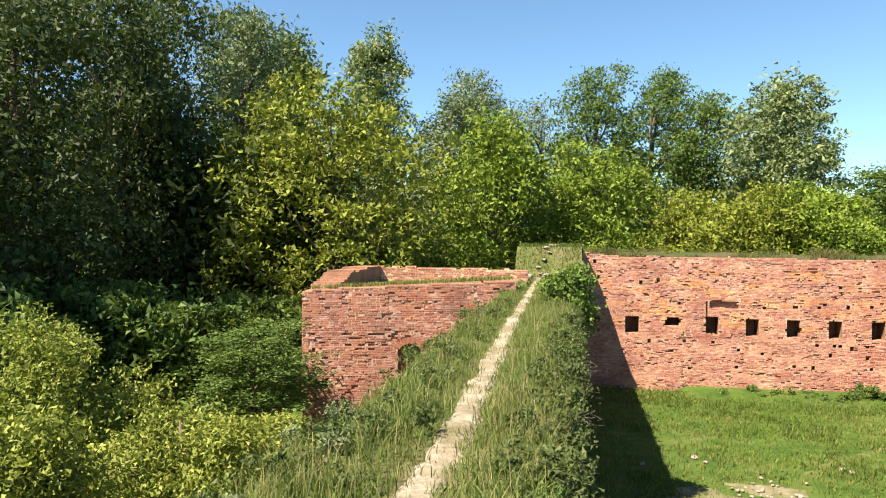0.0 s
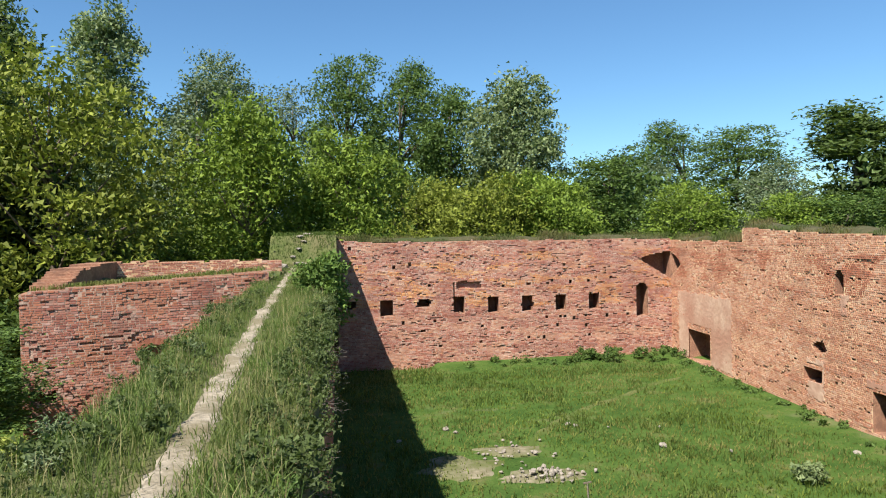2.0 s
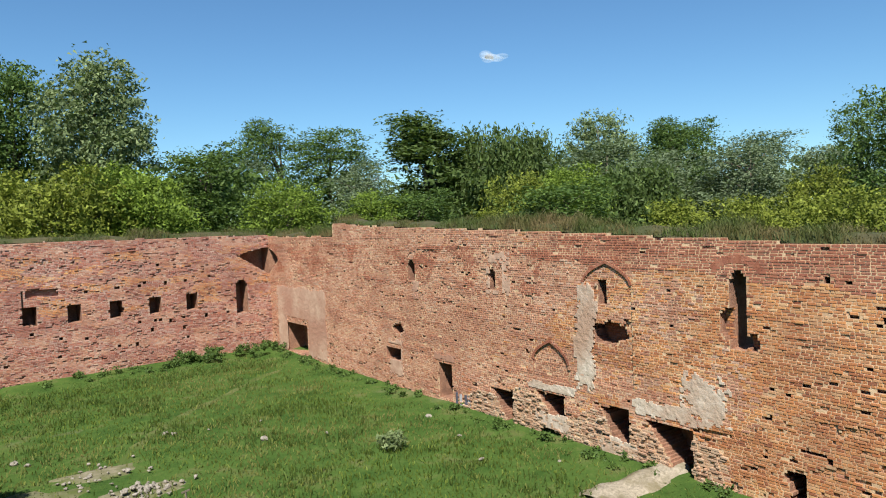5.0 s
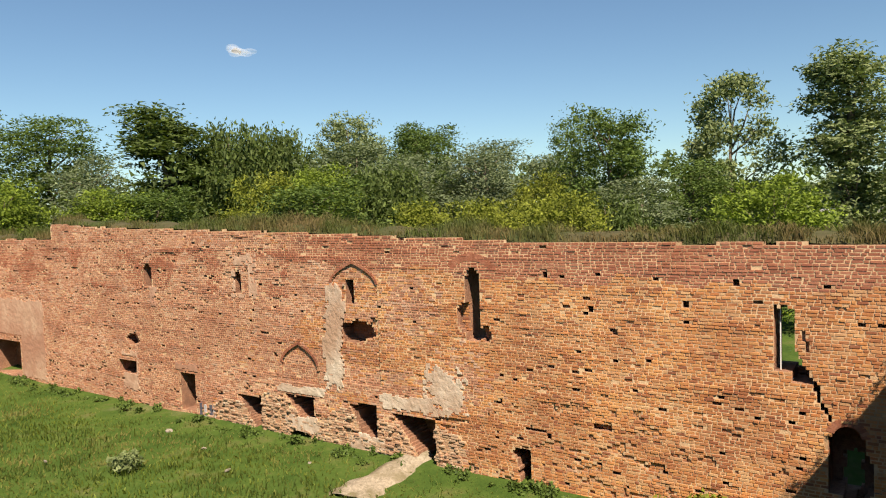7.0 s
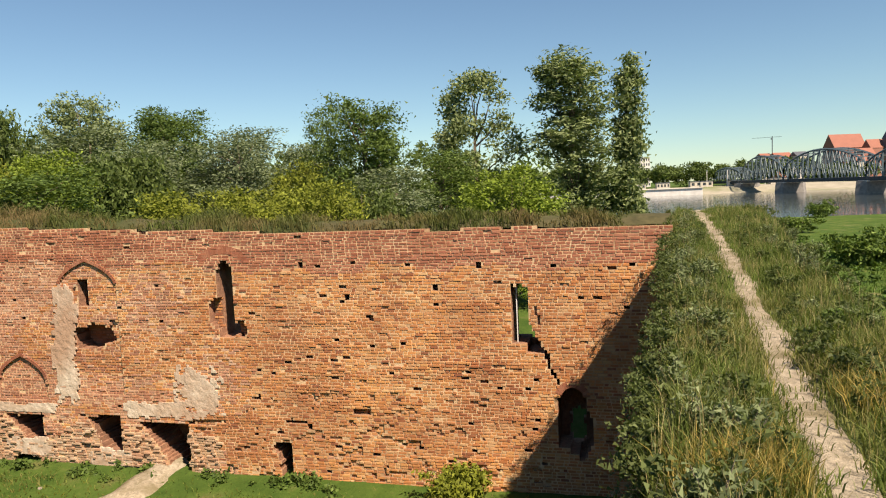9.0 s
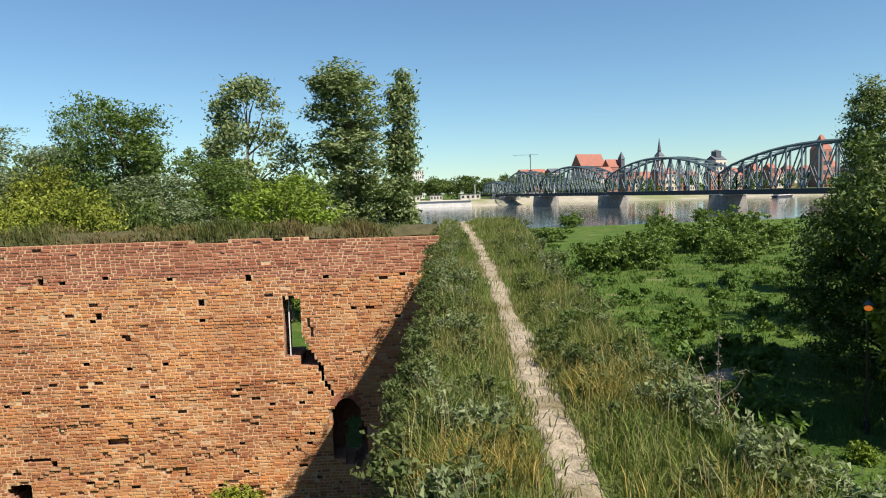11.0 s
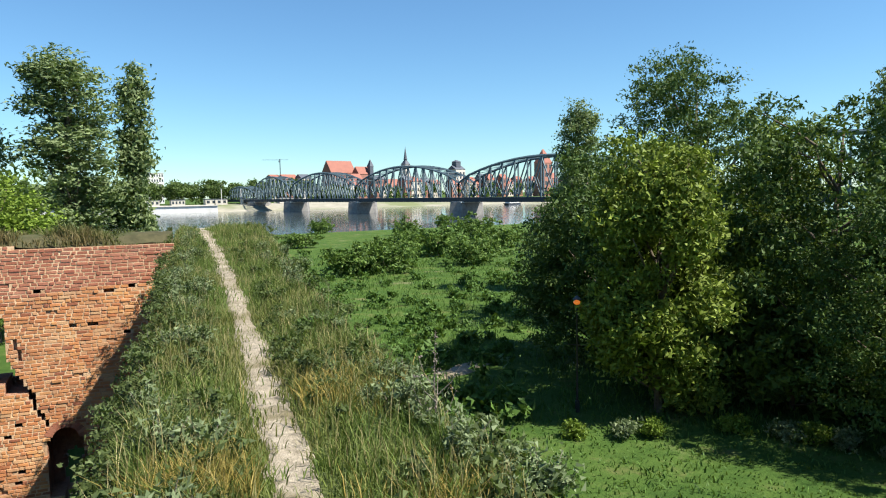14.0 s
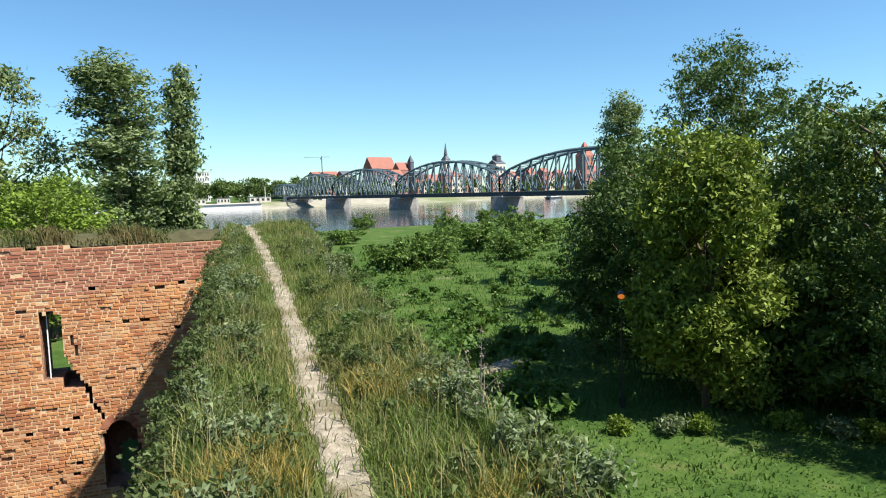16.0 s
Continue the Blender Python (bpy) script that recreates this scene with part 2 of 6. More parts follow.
def brick_wall(name, p0, p1, top, thick, cuts, zone, mats, label, bricks=True, loss=0.02, seed=1, z0=-0.6, pick=None, flip=False, rough=None, cells=(CELL, COURSE)):
    """A wall from p0 to p1 whose face looks to the left of that way. The body carries every opening; the bricks lie in courses on it."""
    CELL, COURSE = cells
    rng = np.random.default_rng(seed)
    p0, p1 = Vector((*p0, 0)), Vector((*p1, 0))
    along = (p1 - p0).normalized()
    inward = Vector((along.y, -along.x, 0)) * (-1 if flip else 1)
    length = (p1 - p0).length
    nu = int(length / CELL)
    cell = length / nu
    nz = int((max(top(i * length / 20) for i in range(21)) - z0) / COURSE) + 1
    height = [int((top((i + 0.5) * cell) - z0) / COURSE) for i in range(nu)]
    depth = np.zeros((nz + 1, nu))
    for j in range(nz):
        z = z0 + (j + 0.5) * COURSE
        for i in range(nu):
            if j < height[i]:
                u = (i + 0.5) * cell
                for c in cuts:
                    d = c(u, z)
                    if d > depth[j, i]:
                        depth[j, i] = d
    verts, faces, tone = [], [], []

    def at(u, d, z):
        p = p0 + along * u + inward * d
        return (p.x, p.y, z)

    def quad(*q, core=1):
        n = len(verts)
        tone.append(core)
        verts.extend(q)
        faces.append((n, n + 1, n + 2, n + 3))

    for j in range(nz):
        za, zb = z0 + j * COURSE, z0 + (j + 1) * COURSE
        for i in range(nu):
            if j >= height[i]:
                continue
            d = min(depth[j, i], thick - 0.08) if depth[j, i] < THROUGH else thick
            ua, ub = i * cell, (i + 1) * cell
            if depth[j, i] < THROUGH:
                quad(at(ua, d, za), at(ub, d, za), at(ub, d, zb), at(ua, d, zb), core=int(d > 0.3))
            if i + 1 < nu:
                e = min(depth[j, i + 1], thick) if j < height[i + 1] else thick
                if abs(e - d) > 1e-4:
                    quad(at(ub, d, za), at(ub, e, za), at(ub, e, zb), at(ub, d, zb))
            e = min(depth[j + 1, i], thick) if j + 1 < height[i] else thick
            if abs(e - d) > 1e-4:
                quad(at(ua, d, zb), at(ub, d, zb), at(ub, e, zb), at(ua, e, zb))
    for j in range(nz):
        za, zb, i = z0 + j * COURSE, z0 + (j + 1) * COURSE, 0
        while i < nu:
            k = i
            while k < nu and j < height[k] and depth[j, k] < THROUGH:
                k += 1
            if k > i:
                quad(at(k * cell, thick, za), at(i * cell, thick, za), at(i * cell, thick, zb), at(k * cell, thick, zb))
            i = k + 1
    for u, j0 in ((0.0, height[0]), (length, height[-1])):
        quad(at(u, 0, z0), at(u, thick, z0), at(u, thick, z0 + j0 * COURSE), at(u, 0, z0 + j0 * COURSE))
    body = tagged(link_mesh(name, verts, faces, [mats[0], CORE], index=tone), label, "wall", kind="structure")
    if not bricks:
        return body
    # courses of stretchers and headers
    bu, bw, bz, bd, bt = [], [], [], [], []
    for j in range(nz):
        u = -rng.uniform(0, 0.45)
        k = j % 2
        z = z0 + (j + 0.5) * COURSE
        while u < length:
            w = (0.26 if k % 2 else 0.122) + rng.uniform(-0.012, 0.012)
            a, b = max(u, 0.0), min(u + w, length - 0.003)
            u += w + 0.025
            k += 1
            if b - a < 0.06:
                continue
            ia, ib = min(int(a / cell), nu - 1), min(int(b / cell), nu - 1)
            if j >= height[ia] or j >= height[ib]:
                continue
            # a brick ends where its opening begins
            runs, i = [], ia
            while i <= ib:
                k2 = i
                while k2 < ib and depth[j, k2 + 1] == depth[j, i]:
                    k2 += 1
                runs.append((min(b, (k2 + 1) * cell) - max(a, i * cell), max(a, i * cell), min(b, (k2 + 1) * cell), depth[j, i]))
                i = k2 + 1
            _, a, b, da = max(runs)
            if b - a < 0.045 or da > 0.9 or rng.random() < loss * (1 + 2.0 * max(0.0, fbm(a * 0.5, z * 0.7, seed))):
                continue
            bu.append((a + b) / 2)
            bw.append(b - a)
            bz.append(z)
            bd.append(da)
            bt.append(zone((a + b) / 2, z))
    bu, bw, bz, bd = (np.array(v) for v in (bu, bw, bz, bd))
    n = len(bu)
    band = np.array([fbm(a * 0.22, c * 2.4, seed + 8) for a, c in zip(bu, bz)])
    proud = 0.005 + 0.012 * rng.random(n) + np.clip((band - 0.05) * 0.04, 0.0, 0.02) * rng.uniform(0.5, 1.2, n)
    proud[rng.random(n) < 0.015] += 0.02
    if rough:
        loose = np.array([rough(a, c) for a, c in zip(bu, bz)])
        proud += loose * np.maximum(0, rng.normal(0.02, 0.03, n))
    hu, hz = bw / 2, np.full(n, COURSE / 2 - 0.0105)
    corner = np.array([(-1, -1, 0), (1, -1, 0), (1, 1, 0), (-1, 1, 0), (-1, -1, 1), (1, -1, 1), (1, 1, 1), (-1, 1, 1)], float)
    inset = 0.006
    U = bu[:, None] + corner[:, 0] * (hu[:, None] - inset * corner[:, 2]) + rng.normal(0, 0.006, (n, 8))
    Z = bz[:, None] + corner[:, 1] * (hz[:, None] - inset * corner[:, 2]) + rng.normal(0, 0.004, (n, 8))
    D = bd[:, None] + np.where(corner[:, 2] > 0, -proud[:, None], 0.09) + rng.normal(0, 0.0012, (n, 8))
    X = p0.x + along.x * U + inward.x * D
    Y = p0.y + along.y * U + inward.y * D
    P = np.stack([X, Y, Z], -1)
    face = np.array([(4, 5, 6, 7), (0, 1, 5, 4), (1, 2, 6, 5), (2, 3, 7, 6), (3, 0, 4, 7)])
    chosen = np.zeros(n, bool)
    if pick:
        chosen = np.array([pick[0] < a < pick[1] and pick[2] < c < pick[3] for a, c in zip(bu, bz)])
        for row in P[chosen][:300]:
            NEAR.append((body, row, face.tolist()))
        if chosen.sum() > 300:
            chosen[np.nonzero(chosen)[0][300:]] = False
    keep = ~chosen
    F = (face[None] + 8 * np.arange(keep.sum())[:, None, None]).reshape(-1, 4)
    idx = np.repeat(np.array(bt)[keep], 5)
    tagged(link_mesh("brickwork", P[keep].reshape(-1, 3), F, mats[1:], body, idx), kind="stuff")
    return body


def blades(name, pts, tall, wide, lean, material, seed=1, parent=None, droop=0.5):
    """Grass blades rooted at pts: narrow bent strips."""
    rng = np.random.default_rng(seed)
    pts = np.asarray(pts, float)
    n = len(pts)
    h = tall * rng.uniform(0.55, 1.25, n) if np.isscalar(tall) else np.asarray(tall) * rng.uniform(0.6, 1.2, n)
    a, b = rng.uniform(0, 2 * math.pi, n), rng.uniform(0, 2 * math.pi, n)
    dirn = np.stack([np.cos(a), np.sin(a), 0 * a], 1)
    side = np.stack([np.cos(b), np.sin(b), 0 * b], 1) * (wide * rng.uniform(0.6, 1.3, n))[:, None]
    out = h * lean * rng.uniform(0.2, 1.3, n)
    mid = pts + dirn * (out * 0.35)[:, None] + np.array([0, 0, 1]) * (h * 0.6)[:, None]
    tip = pts + dirn * out[:, None] + np.array([0, 0, 1]) * (h * (1 - droop * 0.3 * rng.random(n)))[:, None]
    P = np.stack([pts - side / 2, pts + side / 2, mid + side * 0.42, mid - side * 0.42, tip], 1).reshape(-1, 3)
    k = 5 * np.arange(n)
    me = bpy.data.meshes.new(name)
    faces = np.stack([k, k + 1, k + 2, k + 3], 1).tolist() + np.stack([k + 3, k + 2, k + 4], 1).tolist()
    me.from_pydata(P.tolist(), [], faces)
    me.materials.append(material)
    ob = new(name, me)
    if parent:
        ob.parent = parent
    return ob


def leaf_cloud(centres, outs, size, rng, long=1.5, flat=0.35, fine=False):
    """Leaves as pointed, folded four-corner blades at centres, turned by outs and chance."""
    n = len(centres)
    d = outs * flat + rng.normal(0, 1, (n, 3))
    d[:, 2] += 0.25
    d /= np.linalg.norm(d, axis=1)[:, None] + 1e-9
    r = rng.normal(0, 1, (n, 3))
    s = np.cross(d, r)
    s /= np.linalg.norm(s, axis=1)[:, None] + 1e-9
    t = np.cross(s, d)
    z = (size * rng.uniform(0.6, 1.3, n))[:, None]
    if fine:
        P = np.stack([centres - t * z * long * 0.45 - s * z * 0.35, centres - t * z * long * 0.3 + s * z * 0.5, centres + t * z * long * 0.6], 1)
        return P.reshape(-1, 3), (np.arange(n)[:, None] * 3 + np.arange(3)).tolist()
    P = np.stack([centres - t * z * long / 2, centres + s * z * 0.5 + d * z * 0.12, centres + t * z * long / 2, centres - s * z * 0.5 + d * z * 0.12], 1)
    return P.reshape(-1, 3), (np.arange(n)[:, None] * 4 + np.arange(4)).tolist()

# openings of wall_east: along from the river end, heights, depth
EAST_CUTS = [
    round_arch(34.46, 35.14, 6.62, 7.78, 0.5, 0.3),
    round_arch(27.48, 27.99, 6.55, 7.54, 0.5, 0.3),
    rect(36.22, 37.84, 1.75, 2.48, 1.6, 0.06),
    blob(35.84, 36.99, 3.42, 4.04, 0.5),
    rect(31.26, 32.48, 0.38, 2.28, 2.0, 0.05),
    slanted(26.47, 28.2, -0.13, 1.70, 2.0, 26.7),
    slanted(23.20, 24.95, 1.0, 2.10, 1.8, 23.9),
    blob(23.45, 24.75, -0.05, 0.50, 1.2),
    slanted(19.62, 21.15, 0.85, 2.16, 1.8, 20.5),
    slanted(16.80, 18.95, 0.05, 2.01, 2.2, 17.4),
    slanted(12.70, 13.45, -0.14, 1.52, 1.8, 13.0),
    pointed_arch(22.85, 25.05, 2.65, 4.42, 0.07, 1.15),
    pointed_arch(19.40, 21.90, 3.05, 8.0, 0.05, 1.1),
    rect(20.64, 21.11, 6.33, 7.26, 1.2, 0.03),
    blob(19.65, 21.27, 4.77, 5.60, 0.9),
    blob(19.83, 21.53, 4.64, 5.62, 0.9),
    round_arch(14.61, 15.19, 5.16, 7.89, THROUGH, 0.35),
    blob(14.97, 15.60, 5.36, 6.66, 0.35),
    blob(14.17, 14.65, 5.17, 5.76, 0.35),
    rect(4.31, 4.89, 5.06, 6.95, THROUGH, 0.02),
    wedge(4.33, 5.80, 3.95, 4.98, THROUGH),
    wedge(4.33, 5.76, 3.82, 4.80, 1.3),
    round_arch(2.60, 3.48, 1.75, 3.83, 1.2, 0.5),
    blob(2.45, 3.1, 1.5, 3.1, 1.2, 0.4),
    rect(2.72, 3.20, 1.6, 2.75, THROUGH, 0.08),
    rect(48.86, 52.58, 0.39, 2.65, 2.2, 0.0),
    rect(7.24, 7.42, 6.84, 6.96, 0.35),
    rect(7.24, 7.42, 6.32, 6.44, 0.35),
    rect(10.29, 10.47, 6.54, 6.66, 0.35),
    rect(6.22, 6.40, 4.09, 4.21, 0.35),
    rect(1.23, 1.41, 6.19, 6.31, 0.35),
    rect(4.06, 4.24, 3.93, 4.05, 0.35),
    rect(4.37, 4.55, 3.60, 3.72, 0.35),
    rect(5.23, 5.41, 3.61, 3.73, 0.35),
    rect(11.91, 12.09, 7.64, 7.76, 0.35),
    rect(10.04, 10.22, 7.66, 7.78, 0.35),
    rect(8.15, 8.33, 7.61, 7.73, 0.35),
    rect(5.80, 5.98, 7.54, 7.66, 0.35),
    rect(3.42, 3.60, 7.50, 7.62, 0.35),
    rect(1.04, 1.22, 7.50, 7.62, 0.35),
    rect(17.59, 17.77, 7.02, 7.14, 0.35),
    rect(13.66, 13.84, 4.02, 4.14, 0.35),
    rect(13.12, 13.30, 3.93, 4.05, 0.35),
    rect(8.80, 8.98, 3.98, 4.10, 0.35),
    rect(10.74, 10.92, 5.11, 5.23, 0.35),
    rect(8.36, 8.54, 5.02, 5.14, 0.35),
    rect(9.50, 9.68, 4.93, 5.05, 0.35),
    rect(11.87, 12.05, 2.05, 2.17, 0.35),
    rect(13.94, 14.12, 1.65, 1.77, 0.35),
    rect(10.11, 10.29, 1.38, 1.50, 0.35),
    rect(11.23, 11.41, 0.47, 0.59, 0.35),
    rect(7.95, 8.13, 1.50, 1.62, 0.35),
    rect(6.26, 6.44, 2.39, 2.51, 0.35),
    rect(4.11, 4.29, 2.33, 2.45, 0.35),
    rect(4.10, 4.28, 2.61, 2.73, 0.35),
    rect(6.15, 6.33, 1.50, 1.62, 0.35),
    rect(17.52, 17.70, 5.69, 5.81, 0.35),
    rect(19.17, 19.35, 6.20, 6.32, 0.35),
    rect(16.02, 16.20, 2.38, 2.50, 0.35),
    rect(19.58, 19.76, 2.50, 2.62, 0.35),
    rect(32.45, 32.63, 6.01, 6.13, 0.35),
    rect(29.88, 30.06, 6.46, 6.58, 0.35),
    rect(29.01, 29.19, 5.37, 5.49, 0.35),
    rect(26.68, 26.86, 5.72, 5.84, 0.35),
    rect(25.28, 25.46, 5.88, 6.00, 0.35),
    rect(26.83, 27.01, 5.17, 5.29, 0.35),
    rect(23.87, 24.05, 6.49, 6.61, 0.35),
    rect(23.55, 23.73, 5.76, 5.88, 0.35),
    rect(29.37, 29.55, 3.26, 3.38, 0.35),
    rect(33.91, 34.09, 2.61, 2.73, 0.35),
    rect(25.31, 25.49, 3.74, 3.86, 0.35),
    rect(17.49, 17.67, 5.68, 5.80, 0.35),
    rect(48.20, 48.38, 6.59, 6.71, 0.35),
    rect(11.25, 11.43, 7.62, 7.74, 0.35),
    rect(10.49, 10.67, 6.36, 6.48, 0.35),
    rect(2.61, 2.84, 6.51, 6.64, 0.2, 0.06),
    rect(2.10, 2.37, 6.51, 6.63, 0.2, 0.06),
    rect(13.82, 14.36, 3.06, 3.16, 0.2, 0.06),
    rect(12.06, 12.90, 2.20, 2.31, 0.2, 0.06),
    rect(9.76, 10.36, 2.63, 2.78, 0.2, 0.06),
    rect(9.48, 9.77, 5.86, 5.97, 0.2, 0.06),
    crack([(4.15, 6.3), (3.98, 5.7)], 0.05, 0.12),
    crack([(3.82, 4.9), (3.74, 4.4), (3.60, 4.15), (3.45, 3.85), (3.35, 3.6)], 0.06, 0.5),
    pits(0.005, 0.16, 23),
    pits(0.012, 0.03, 24),
    within(5.5, 14.5, eroded(0.42, 0.045, 21, 1.0, (0.2, 3.3))),
    within(24.0, 52.0, eroded(0.5, 0.04, 26, 1.0, (5.5, 9.9))),
    eroded(0.52, 0.07, 22, 1.0, (-1, 2.4)),
]
NORTH_CUTS = [
    rect(3.64, 4.58, 4.03, 5.22, 1.5, 0.03),
    rect(6.44, 7.40, 4.60, 5.24, 1.5, 0.03),
    rect(9.11, 9.97, 4.05, 5.28, 1.5, 0.03),
    rect(11.80, 12.70, 4.03, 5.24, 1.5, 0.03),
    rect(14.42, 15.35, 4.02, 5.21, 1.5, 0.03),
    rect(17.10, 17.97, 3.98, 5.23, 1.5, 0.03),
    rect(19.73, 20.59, 3.98, 5.25, 1.5, 0.03),
    rect(0.85, 1.85, 4.66, 5.24, 1.2, 0.03),
    round_arch(23.66, 24.53, 3.26, 5.95, 1.5, 0.4),
    rect(9.15, 9.32, 4.10, 6.36, 0.3, 0.05),
    rect(9.39, 11.32, 5.91, 6.43, 0.3, 0.08),
    rect(6.67, 6.93, 2.70, 2.94, 0.4),
    rect(7.99, 8.25, 1.46, 1.70, 0.4),
    rect(5.14, 5.40, 3.34, 3.58, 0.4),
    rect(7.55, 7.81, 3.38, 3.62, 0.4),
    rect(9.46, 9.72, 3.37, 3.61, 0.4),
    rect(11.15, 11.41, 2.88, 3.12, 0.4),
    rect(12.74, 13.00, 2.66, 2.90, 0.4),
    rect(14.37, 14.63, 4.38, 4.62, 0.4),
    rect(4.52, 4.78, 7.54, 7.78, 0.4),
    rect(5.78, 6.04, 7.69, 7.93, 0.4),
    rect(7.27, 7.53, 6.09, 6.33, 0.4),
    rect(12.91, 13.17, 5.91, 6.15, 0.4),
    rect(14.83, 15.09, 5.96, 6.20, 0.4),
    rect(16.33, 16.59, 6.00, 6.24, 0.4),
    rect(18.16, 18.42, 6.04, 6.28, 0.4),
    rect(19.64, 19.90, 6.08, 6.32, 0.4),
    rect(16.24, 16.50, 3.39, 3.63, 0.4),
    rect(17.75, 18.01, 3.37, 3.61, 0.4),
    rect(19.38, 19.64, 3.36, 3.60, 0.4),
    rect(17.05, 17.31, 2.72, 2.96, 0.4),
    rect(14.85, 15.11, 1.85, 2.09, 0.4),
    rect(16.00, 16.26, 1.82, 2.06, 0.4),
    rect(19.67, 19.93, 1.88, 2.12, 0.4),
    rect(11.09, 11.35, 1.68, 1.92, 0.4),
    rect(1.31, 1.57, 9.03, 9.27, 0.4),
    rect(14.93, 15.19, 5.97, 6.21, 0.4),
    rect(16.73, 16.99, 6.18, 6.42, 0.4),
    rect(17.33, 17.59, 3.41, 3.65, 0.4),
    rect(18.47, 18.73, 3.24, 3.48, 0.4),
    rect(21.07, 21.33, 3.33, 3.57, 0.4),
    rect(22.77, 23.03, 3.39, 3.63, 0.4),
    rect(19.39, 19.65, 2.59, 2.83, 0.4),
    rect(21.40, 21.66, 6.30, 6.54, 0.4),
    rect(17.68, 17.94, 7.37, 7.61, 0.4),
    rect(26.55, 26.81, 3.46, 3.70, 0.4),
    pits(0.02, 0.15, 34),
    pits(0.03, 0.03, 35),
    eroded(0.44, 0.04, 31, 0.8),
    eroded(0.66, 0.08, 33, 1.2),
]

# ---- trees and shrubs ----
LEAF = {
    "broad_dark": leaf_material("deep_green_leaves", (0.042, 0.066, 0.017), (0.09, 0.13, 0.033)),
    "broad": leaf_material("mid_green_leaves", (0.042, 0.076, 0.018), (0.10, 0.155, 0.034)),
    "maple": leaf_material("olive_yellow_leaves", (0.095, 0.115, 0.015), (0.205, 0.235, 0.032)),
    "maple_bright": leaf_material("fresh_green_leaves", (0.076, 0.118, 0.014), (0.172, 0.24, 0.03)),
    "willow": leaf_material("silver_green_leaves", (0.08, 0.11, 0.052), (0.165, 0.205, 0.11)),
    "poplar": leaf_material("poplar_green_leaves", (0.09, 0.125, 0.052), (0.195, 0.24, 0.10)),
    "weed": leaf_material("grey_green_weed_leaves", (0.085, 0.115, 0.048), (0.18, 0.22, 0.105)),
}
# leaf green darkened to paint in the shade of the woods beside the wall
LEAF["wood_dark"] = leaf_material("shade_darkened_green_leaves", (0.022, 0.038, 0.012), (0.058, 0.085, 0.026), 0.10)
LEAF["near_low"] = LEAF["broad"]
LEAF["wood_low"] = LEAF["broad"]
LEAF["bush_bright"] = leaf_material("young_yellow_green_leaves", (0.10, 0.125, 0.022), (0.235, 0.265, 0.052))
LEAF["airy"] = LEAF["poplar_thin"] = LEAF["poplar"]
# two maple leaf tones: shade painted into the first, sunlight into the second
LEAF["near_maple"] = leaf_material("shade_toned_maple_leaves", (0.032, 0.062, 0.014), (0.085, 0.135, 0.03), 0.12)
LEAF["near_maple_bright"] = leaf_material("sun_toned_yellow_green_leaves", (0.085, 0.118, 0.015), (0.195, 0.245, 0.034), 0.14)
LEAF["meadow_bush"] = leaf_material("meadow_shrub_leaves", (0.05, 0.092, 0.018), (0.12, 0.185, 0.038))
# kind: lobes, lobe radius as a part of the half width, leaf size, leaves, clump radius, name, label
KIND = {
    "broad_dark": (44, 0.40, 0.295, 18975, 0.78, "broadleaf_tree", "tall deciduous tree with deep green shaded foliage"),
    "broad": (41, 0.40, 0.295, 17825, 0.78, "broadleaf_tree", "broad deciduous tree with mid-green foliage behind the wall"),
    "maple": (45, 0.38, 0.256, 19000, 0.62, "maple_tree", "rounded tree with olive-yellow spring leaves"),
    "maple_bright": (45, 0.38, 0.256, 19000, 0.62, "maple_tree", "rounded tree with fresh bright green leaves"),
    "willow": (44, 0.40, 0.279, 17825, 0.85, "willow_tree", "silvery grey-green willow with soft feathery foliage"),
    "wood_dark": (48, 0.40, 0.248, 22950, 0.7, "broadleaf_tree", "tall tree beside the wall with shade painted into its dark green leaves"),
    "wood_low": (30, 0.42, 0.26, 10000, 0.4, "thicket_tree", "low green tree growing in the shade beside the wall"),
    "near_low": (30, 0.42, 0.2, 11000, 0.32, "thicket_tree", "low dense green tree in the maples' shade"),
    "poplar": (37, 0.46, 0.336, 22540, 0.7, "poplar_tree", "tall upright poplar with grey-green leaves"),
    "poplar_thin": (27, 0.61, 0.304, 11760, 0.55, "poplar_tree", "slender columnar poplar with a loose crown"),
    "airy": (31, 0.33, 0.28, 11550, 0.6, "poplar_tree", "airy poplar with an open see-through crown"),
    "bush_bright": (29, 0.34, 0.092, 26449, 0.29, "young_maple", "young maple with yellow-green leaves below the wall"),
    "near_maple": (47, 0.33, 0.148, 35000, 0.37, "maple_tree", "dense maple at the meadow's edge with shade put into its dark green leaves"),
    "near_maple_bright": (47, 0.33, 0.148, 35000, 0.37, "maple_tree", "dense maple with sunlight put into its yellow-green leaf colour"),
    "meadow_bush": (13, 0.46, 0.28, 3200, 0.28, "meadow_shrub", "low leafy green shrub standing in the meadow"),
}


def crown(lobes, radii, squash, count, size, clump, rng, fine=False, tuft=26):
    """Leaves gathered in clumps on the upper and outer skins of the lobes."""
    n = max(8, count // tuft)
    which = rng.choice(len(lobes), n, p=radii**2 / (radii**2).sum())
    d = rng.normal(0, 1, (n, 3))
    d[:, 2] += 0.35
    d /= np.linalg.norm(d, axis=1)[:, None]
    c = lobes[which] + d * (radii[which] * rng.uniform(0.55, 1.08, n))[:, None] * np.array([1, 1, squash])
    k = rng.integers(0, n, count)
    p = c[k] + rng.normal(0, 1, (count, 3)) * (clump * rng.uniform(0.5, 1.15, n))[k][:, None] * np.array([1, 1, 0.62])
    return leaf_cloud(p, d[k], size, rng, fine=fine)


